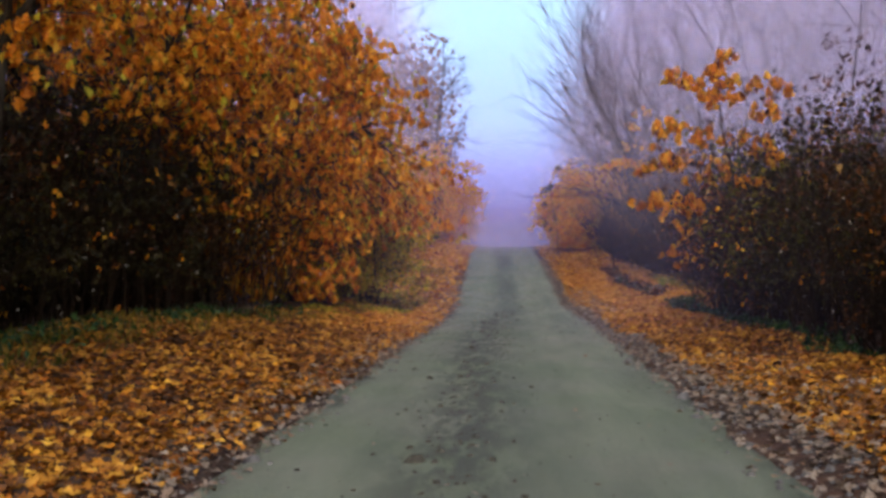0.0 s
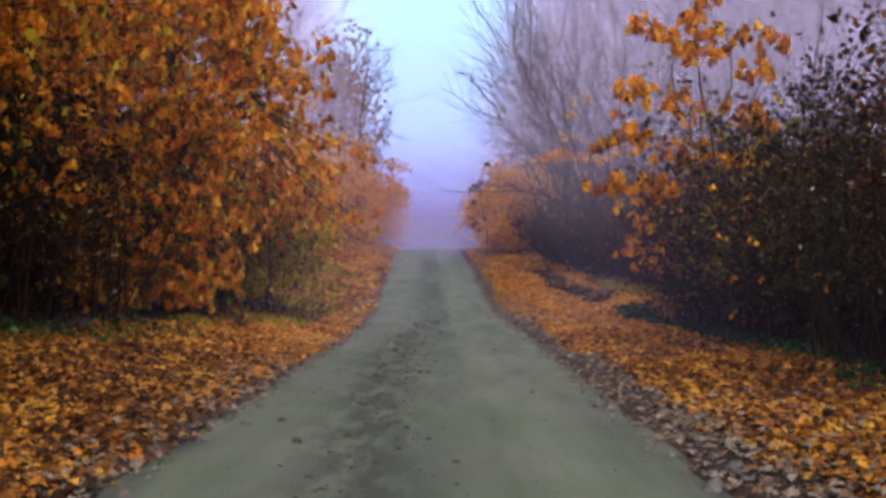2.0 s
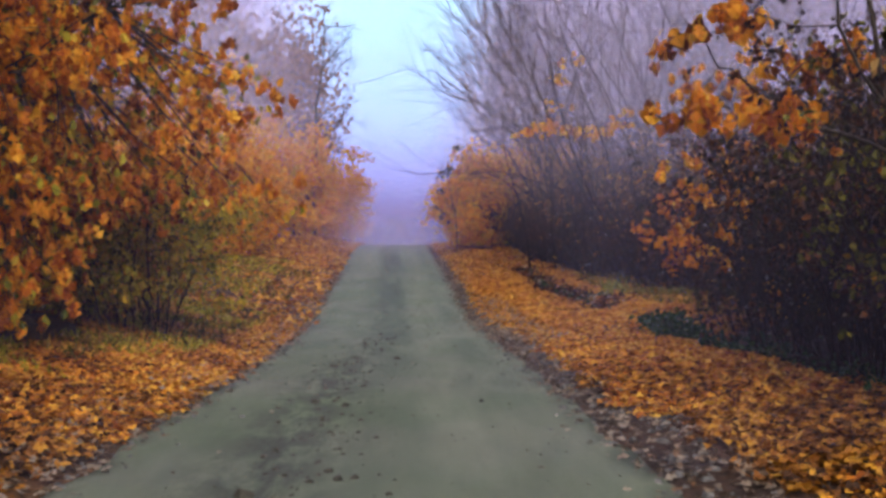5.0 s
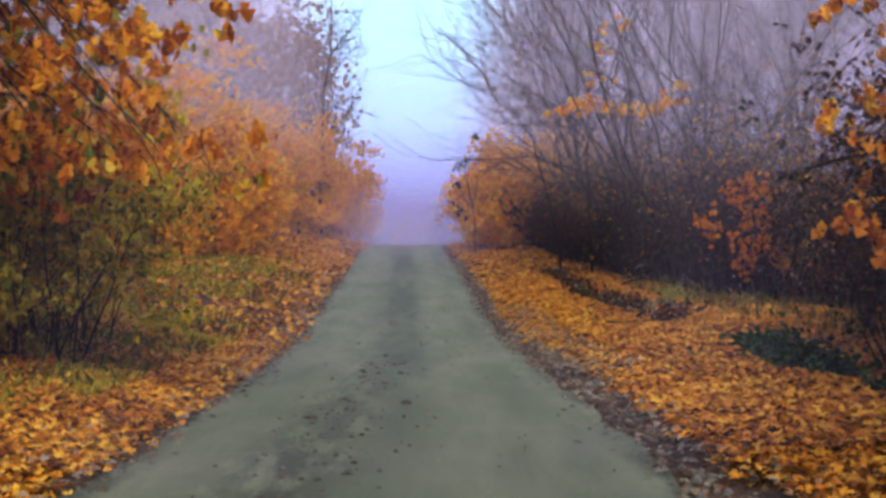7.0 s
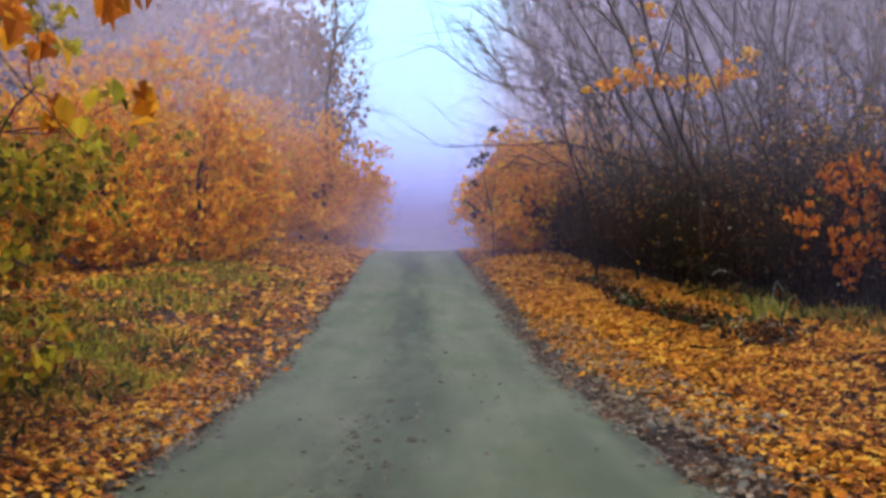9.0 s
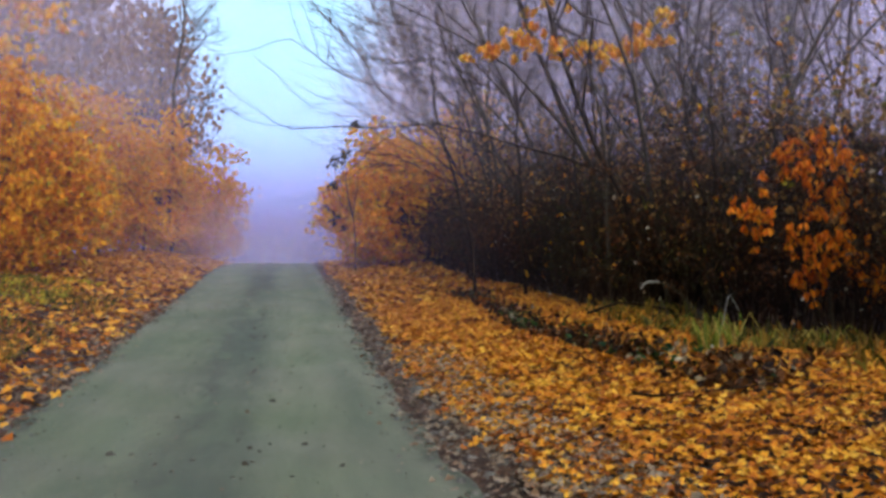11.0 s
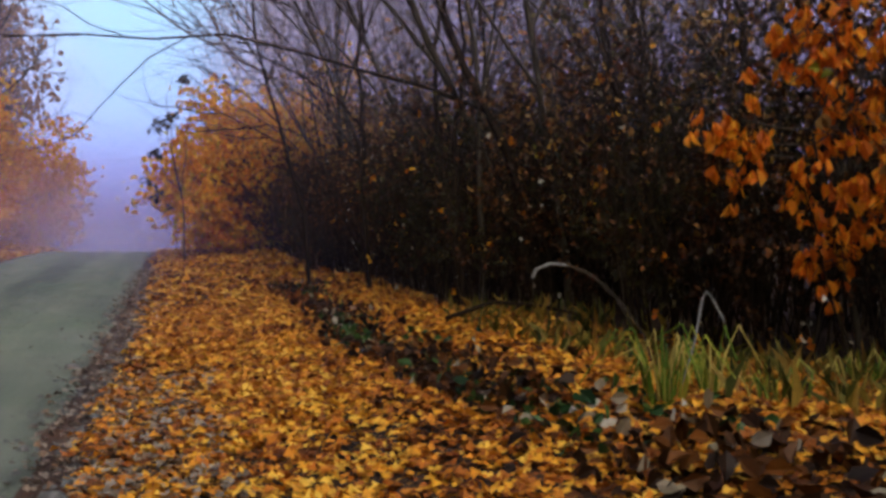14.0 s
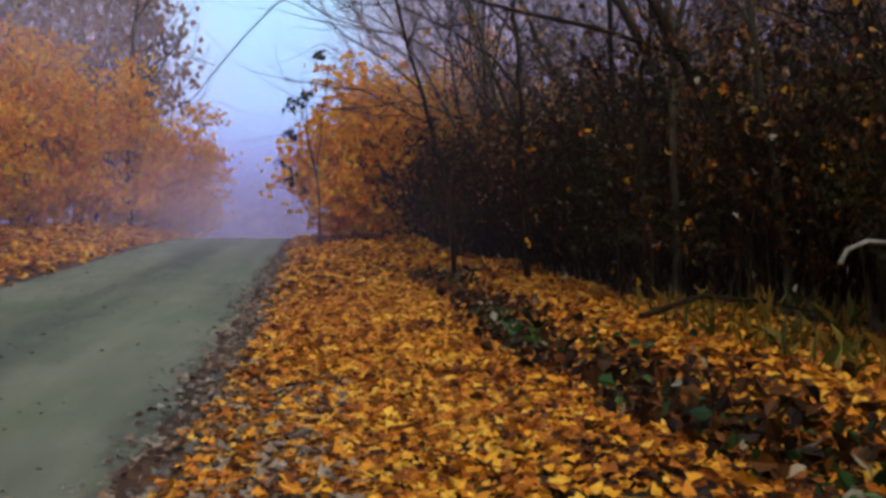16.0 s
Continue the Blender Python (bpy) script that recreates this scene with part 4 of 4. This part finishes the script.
def grass(n, x0, x1, y0, y1, height, seed, label, mat=GRASS, cut=-0.2):
    rng = np.random.default_rng(seed)
    y = rng.uniform(y0, y1, n)
    x = x0(y) + (x1(y) - x0(y)) * rng.uniform(0, 1, n)
    keep = wave(x, y, 1.1, seed) + rng.normal(0, 0.25, n) > cut
    x, y = x[keep], y[keep]
    p = np.stack([x, y, land(x, y)], 1)
    v, f = leaf_arrays(p, height, rng, hang=-1.2, shape=BLADE)
    return tagged(mesh_object("grass", v, f, mat), label, "grass", kind="stuff")


grass(1500, lambda y: edge_right(y) + 4.3, lambda y: right_foot(y) + 0.6, 33, 50, 0.26, 1, "yellowed grass at the hedge's foot")
grass(1500, lambda y: -7.3 + 0.1 * (y - 10), lambda y: -5.4 + 0.05 * (y - 10), 9.5, 17, 0.16, 12, "green grass among the fallen leaves")
grass(420, lambda y: 6.4 + 0 * y, lambda y: 8.3 + 0 * y, 42.0, 45, 0.2, 13, "yellowed grass at the hedge's foot")
grass(2200, lambda y: left_foot(y), lambda y: left_foot(y) + 1.2, 8, 30, 0.17, 2, "green grass among the fallen leaves")
grass(5000, lambda y: left_foot(y), lambda y: edge_left(y) - 1.0, 30, 60, 0.22, 3, "green and yellow grass on the verge")

MOSSY = leaf_material("yellow_green_grass", [(0.14, 0.17, 0.012), (0.36, 0.34, 0.02), (0.62, 0.52, 0.04)], 0.35)
grass(15000, lambda y: edge_left(y) - 3.2, lambda y: edge_left(y) - 1.0, 25, 42, 0.12, 4, "short yellow-green grass among the leaves", MOSSY, 0.35)
grass(5600, lambda y: edge_left(y) - 6.5, lambda y: edge_left(y) - 2.2, 35, 62, 0.2, 6, "short yellow-green grass among the leaves", MOSSY)


def trailing(n, line, width, size, mat, seed, label):
    rng = np.random.default_rng(seed)
    y = rng.uniform(line[0][0], line[-1][0], n)
    x = np.interp(y, [q[0] for q in line], [q[1] for q in line]) + rng.normal(0, width, n)
    keep = wave(x * 0.6, y, 1.3, seed) > -0.35
    x, y = x[keep], y[keep]
    p = np.stack([x, y, land(x, y) + rng.uniform(0.02, 0.3, len(x)) ** 1.3], 1)
    return tagged(leaves("trailing_plant", p, size, mat, rng, hang=0.2), label, "plant", kind="stuff")


trailing(2900, [(29, 5.1), (33, 5.15), (35, 5.3), (36.6, 5.4)], 0.19, 0.13, IVY, 5, "dark green trailing plants along the ditch")
trailing(800, [(40, 5.5), (44.6, 5.0), (50, 4.75), (58, 4.7)], 0.22, 0.11, IVY, 6, "dark green trailing plants along the ditch")
# near-black withered leaves, which also paint the ditch's shaded gaps
trailing(2500, [(40, 5.5), (44.6, 5.0), (50, 4.75), (58, 4.7)], 0.25, 0.12, LEAF_SHADED, 7, "withered leaves along the ditch, shade of its gaps in their colour")
trailing(220, [(40, 5.5), (44.6, 5.0), (50, 4.75), (58, 4.7)], 0.2, 0.11, LEAF_PALE, 14, "pale dry leaves lying in the ditch")
trailing(2200, [(15, 4.9), (22, 5.0), (30, 5.4)], 0.25, 0.1, IVY, 9, "dark green weeds under the hedge")
trailing(1400, [(8, -6.9), (18, -6.0), (24, -5.0)], 0.35, 0.1, IVY, 8, "dark green weeds under the hedge")

# withered leaves still hanging in the hedges
rng = np.random.default_rng(101)
for face, y0, y1, out in ((right_foot, 14, 58, 1), (left_foot, 10, 24, -1)):
    n = 8 * (y1 - y0)
    y = rng.uniform(y0, y1, n)
    x = face(y) + out * rng.uniform(-0.9, 0.6, n)
    p = np.stack([x, y, land(x, y) + rng.uniform(0.2, 2.7, n)], 1)
    tagged(leaves("withered_leaves", p, 0.075, LEAF_PALE, rng, hang=0.4), "pale withered leaves caught in the hedge", "leaves", kind="stuff")

for face, y0, y1, out in ((right_foot, 38, 60, 1), (left_foot, 10, 26, -1)):
    n = 2 * (y1 - y0)
    y = rng.uniform(y0, y1, n)
    x = face(y) + out * rng.uniform(-0.8, 0.5, n)
    p = np.stack([x, y, land(x, y) + rng.uniform(0.15, 3.4, n)], 1)
    tagged(leaves("stray_leaves", bunches(p, rng, 2), 0.1, LEAF_RUST, rng, hang=0.9, shape=LOBED), "stray orange leaves caught in the hedge", "leaves", kind="stuff")
y = rng.uniform(43, 56, 90)
x = right_foot(y) + rng.normal(-0.45, 0.4, 90)
lines = []
for px, py in zip(x, y):
    h, z, a = rng.uniform(0.2, 0.6), float(land(px, py)) - 0.02, rng.normal(0, 0.12, 2)
    lines.append(([(px, py, z), (px + a[0] * h, py + a[1] * h, z + h * 0.6), (px + a[0] * 2.6 * h, py + a[1] * 2.6 * h, z + h)], 0.0035, 0.002, 4))
tagged(tubes("dry_stalks", lines, BARK_BROWN), "thin dry brown stalks along the hedge's foot", "plant stalks", kind="stuff")

# dark logs added at the black patches along the hedge's foot
for x, y, a, n, r in ((5.3, 29.6, 1.45, 2.2, 0.13), (5.0, 26.0, 1.7, 1.8, 0.12)):
    root = thing("fallen_log", x, y, "dark log added at a black patch by the hedge's foot", "log")
    d = np.array([math.cos(a), math.sin(a), 0.0])
    tubes("log", [([-d * n / 2 + (0, 0, r * 0.6), -d * n * 0.2 + (0, 0.03, r * 0.75), d * n * 0.2 + (0.03, 0, r * 0.7), d * n / 2 + (0, 0, r * 0.5)], r, r * 0.8, 10)], BARK_DARK, root)

# arching stalk and a fallen branch
STALK = [(0.1, 0, 0), (-0.03, 0, 0.42), (-0.19, 0, 0.64), (-0.32, 0, 0.77), (-0.47, 0, 0.87), (-0.62, 0, 0.92), (-0.74, 0, 0.93), (-0.84, 0, 0.89), (-0.87, 0, 0.83)]
root = thing("dead_stalk", 5.95, 43.55, "pale dry stalk arching over the leaves", "plant stalk")
tubes("stalk", [(STALK[:6], 0.007, 0.009, 5)], BARK, root)
tubes("tip", [(STALK[5:], 0.011, 0.013, 5)], BARK_PALE, root)
root = thing("dead_stalk", 5.9, 42.85, "pale grass stem snapped over at the top", "plant stalk")
tubes("stalk", [([(-0.08, 0, 0), (0.06, 0, 0.4), (0.12, 0, 0.68), (0.15, 0, 0.73), (0.19, 0, 0.68), (0.28, 0, 0.52)], 0.008, 0.007, 5)], BARK_PALE, root)
root = thing("dead_stalk", 5.95, 43.6, "thin dry stalk leaning over the grass", "plant stalk")
tubes("stalk", [([(0.0, 0, 0), (-0.06, 0, 0.4), (-0.14, 0, 0.55), (-0.22, 0, 0.68), (-0.34, 0, 0.78)], 0.007, 0.005, 5)], BARK, root)
root = thing("fallen_branch", 6.4, 48.2, "thin dark branch lying over the leaves", "branch")
tubes("branch", [([(-0.8, 0, 0.1), (-0.2, 0.1, 0.28), (0.4, 0.1, 0.22), (1.0, -0.6, 0.05)], 0.03, 0.014, 6)], BARK_DARK, root)
root = thing("fallen_branch", 4.55, 39.9, "thin dark branch lying over the leaves", "branch")
tubes("branch", [([(-0.75, 0.12, 0.06), (-0.5, 0.02, 0.03), (-0.1, 0.0, 0.07), (0.35, -0.07, 0.11), (0.75, -0.02, 0.16)], 0.016, 0.008, 6)], BARK_DARK, root)

# ---- fog between the trees, painted as haze on see-through sheets ----
# one fog in two colours: daylight painted above, forest shade painted below
FOG_LIT = fog_material((0.78, 0.69, 1.0))
FOG_SHADED = fog_material((0.44, 0.4, 0.72))
# place along the lane, haze painted in the camera's corridor, beside it, and overhead
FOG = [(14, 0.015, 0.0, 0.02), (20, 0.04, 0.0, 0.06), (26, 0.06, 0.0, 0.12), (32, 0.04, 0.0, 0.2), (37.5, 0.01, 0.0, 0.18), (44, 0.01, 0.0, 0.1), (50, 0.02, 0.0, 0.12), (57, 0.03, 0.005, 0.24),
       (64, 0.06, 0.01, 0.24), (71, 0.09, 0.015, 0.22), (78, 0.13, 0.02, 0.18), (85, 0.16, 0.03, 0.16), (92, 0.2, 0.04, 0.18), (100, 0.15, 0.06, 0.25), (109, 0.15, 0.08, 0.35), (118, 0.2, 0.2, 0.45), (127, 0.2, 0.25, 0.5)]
scene.cycles.transparent_max_bounces = 64


def smooth(a, b, v):
    t = np.clip((v - a) / (b - a), 0, 1)
    return t * t * (3 - 2 * t)


def veil(y, xs, zs, density, mat, label):
    """A hanging sheet of painted haze, cut open around the camera's path."""
    ax, az = np.meshgrid(xs, zs)
    n, m = len(xs), len(zs)
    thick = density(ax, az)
    v = np.stack([ax, 0.5 * np.sin(ax * 0.21 + y), az], -1).reshape(-1, 3)
    i = (np.arange(m - 1)[:, None] * n + np.arange(n - 1)[None, :]).ravel()
    if y < 40:
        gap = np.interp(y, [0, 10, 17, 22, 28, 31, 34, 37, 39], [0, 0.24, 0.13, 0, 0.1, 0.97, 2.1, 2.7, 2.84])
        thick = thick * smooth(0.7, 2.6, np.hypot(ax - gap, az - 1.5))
        i = i[np.hypot(ax.ravel()[i] + 0.25 - gap, az.ravel()[i] + 0.25 - 1.5) > 0.6]
    ob = mesh_object("haze_sheet", v, np.stack([i, i + 1, i + n + 1, i + n], 1), mat, smooth=True)
    ob.data.attributes.new("painted_haze", "FLOAT", "POINT").data.foreach_set("value", thick.ravel().astype(np.float32))
    ob.location = (0, y, 0)
    tagged(ob, label, "fog", kind="stuff")


for y, lane_fog, side_fog, high_fog in FOG:
    floor = float(rise(y))
    mid = float(edge_right(y) + edge_left(y)) / 2 - 0.8

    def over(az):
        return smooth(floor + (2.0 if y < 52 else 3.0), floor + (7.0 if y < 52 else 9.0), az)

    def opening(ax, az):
        """The clearer gap over the lane: haze painted thinner, so the glowing backdrop shows."""
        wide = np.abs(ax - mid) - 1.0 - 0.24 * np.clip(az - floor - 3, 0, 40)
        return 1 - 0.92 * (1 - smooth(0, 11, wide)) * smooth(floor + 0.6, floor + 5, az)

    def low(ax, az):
        # low haze is fitted to the camera's lines of sight along the lane
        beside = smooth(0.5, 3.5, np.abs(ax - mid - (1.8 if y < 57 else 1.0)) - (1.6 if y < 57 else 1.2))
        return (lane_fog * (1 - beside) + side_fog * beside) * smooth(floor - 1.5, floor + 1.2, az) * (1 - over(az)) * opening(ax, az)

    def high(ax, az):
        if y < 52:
            # the near sheets fade out above to let the sun past, and thin out towards the oaks
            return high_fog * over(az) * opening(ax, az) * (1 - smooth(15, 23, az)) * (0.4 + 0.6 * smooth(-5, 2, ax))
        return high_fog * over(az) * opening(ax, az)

    veil(y, np.concatenate([np.linspace(-60, -16, 12), np.arange(-15, 15.1, 0.5), np.linspace(16, 60, 12)]), np.arange(-3, floor + 9.6, 0.5), low, FOG_SHADED, "haze sheet across the lane, shade in its dark bluish colour")
    veil(y + 0.4, np.concatenate([np.linspace(-95, -16, 20), np.arange(-15, 15.1, 0.5), np.linspace(16, 95, 20)]), np.concatenate([np.arange(floor + 1.9, floor + 16, 0.6), np.linspace(floor + 17, 72, 10)]), high, FOG_LIT, "haze sheet under the treetops, daylight in its pale lavender colour")

# glowing backdrop far beyond the trees: the fog's bright and dim tones are painted on
m, nt, nodes, links, bsdf = material("painted_far_fog")
co = nodes.new("ShaderNodeTexCoord")
sp = nodes.new("ShaderNodeSeparateXYZ")
links.new(co.outputs["Object"], sp.inputs[0])
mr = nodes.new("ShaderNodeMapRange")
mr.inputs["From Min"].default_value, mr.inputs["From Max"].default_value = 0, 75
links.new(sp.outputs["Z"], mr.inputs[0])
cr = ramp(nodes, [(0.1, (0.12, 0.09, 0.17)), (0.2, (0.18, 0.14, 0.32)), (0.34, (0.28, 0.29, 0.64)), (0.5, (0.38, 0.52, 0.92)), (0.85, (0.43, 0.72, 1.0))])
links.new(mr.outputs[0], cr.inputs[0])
# beside the opening, set to the camera's view, a painted tone of far woods lost in fog
sh = nodes.new("ShaderNodeMath")
sh.operation = "ADD"
sh.inputs[1].default_value = 4.0
links.new(sp.outputs["X"], sh.inputs[0])
ab = nodes.new("ShaderNodeMath")
ab.operation = "ABSOLUTE"
links.new(sh.outputs[0], ab.inputs[0])
wob = noise_node(nodes, links, 0.09, 4, co.outputs["Object"])
ad = nodes.new("ShaderNodeMath")
ad.operation = "MULTIPLY_ADD"
ad.inputs[1].default_value = 14.0
links.new(wob.outputs[0], ad.inputs[0])
links.new(ab.outputs[0], ad.inputs[2])
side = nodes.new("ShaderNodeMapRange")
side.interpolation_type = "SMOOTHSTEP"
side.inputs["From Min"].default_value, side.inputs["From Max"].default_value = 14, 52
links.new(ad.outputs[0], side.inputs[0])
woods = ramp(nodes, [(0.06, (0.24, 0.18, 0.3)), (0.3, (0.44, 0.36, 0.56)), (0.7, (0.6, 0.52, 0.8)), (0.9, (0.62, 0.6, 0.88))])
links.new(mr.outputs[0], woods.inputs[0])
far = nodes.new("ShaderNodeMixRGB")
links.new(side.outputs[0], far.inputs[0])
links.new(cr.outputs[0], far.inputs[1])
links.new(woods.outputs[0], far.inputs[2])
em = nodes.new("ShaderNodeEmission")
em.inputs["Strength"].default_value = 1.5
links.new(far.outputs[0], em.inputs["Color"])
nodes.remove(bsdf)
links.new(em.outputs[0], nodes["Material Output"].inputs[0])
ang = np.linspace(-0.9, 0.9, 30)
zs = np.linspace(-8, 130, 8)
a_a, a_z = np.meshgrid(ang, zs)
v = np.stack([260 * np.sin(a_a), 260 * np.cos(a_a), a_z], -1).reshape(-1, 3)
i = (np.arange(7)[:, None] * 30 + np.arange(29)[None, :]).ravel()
tagged(mesh_object("backdrop", v, np.stack([i, i + 1, i + 31, i + 30], 1), m, smooth=True), "glowing backdrop with white and lavender fog painted on", "backdrop", kind="structure")
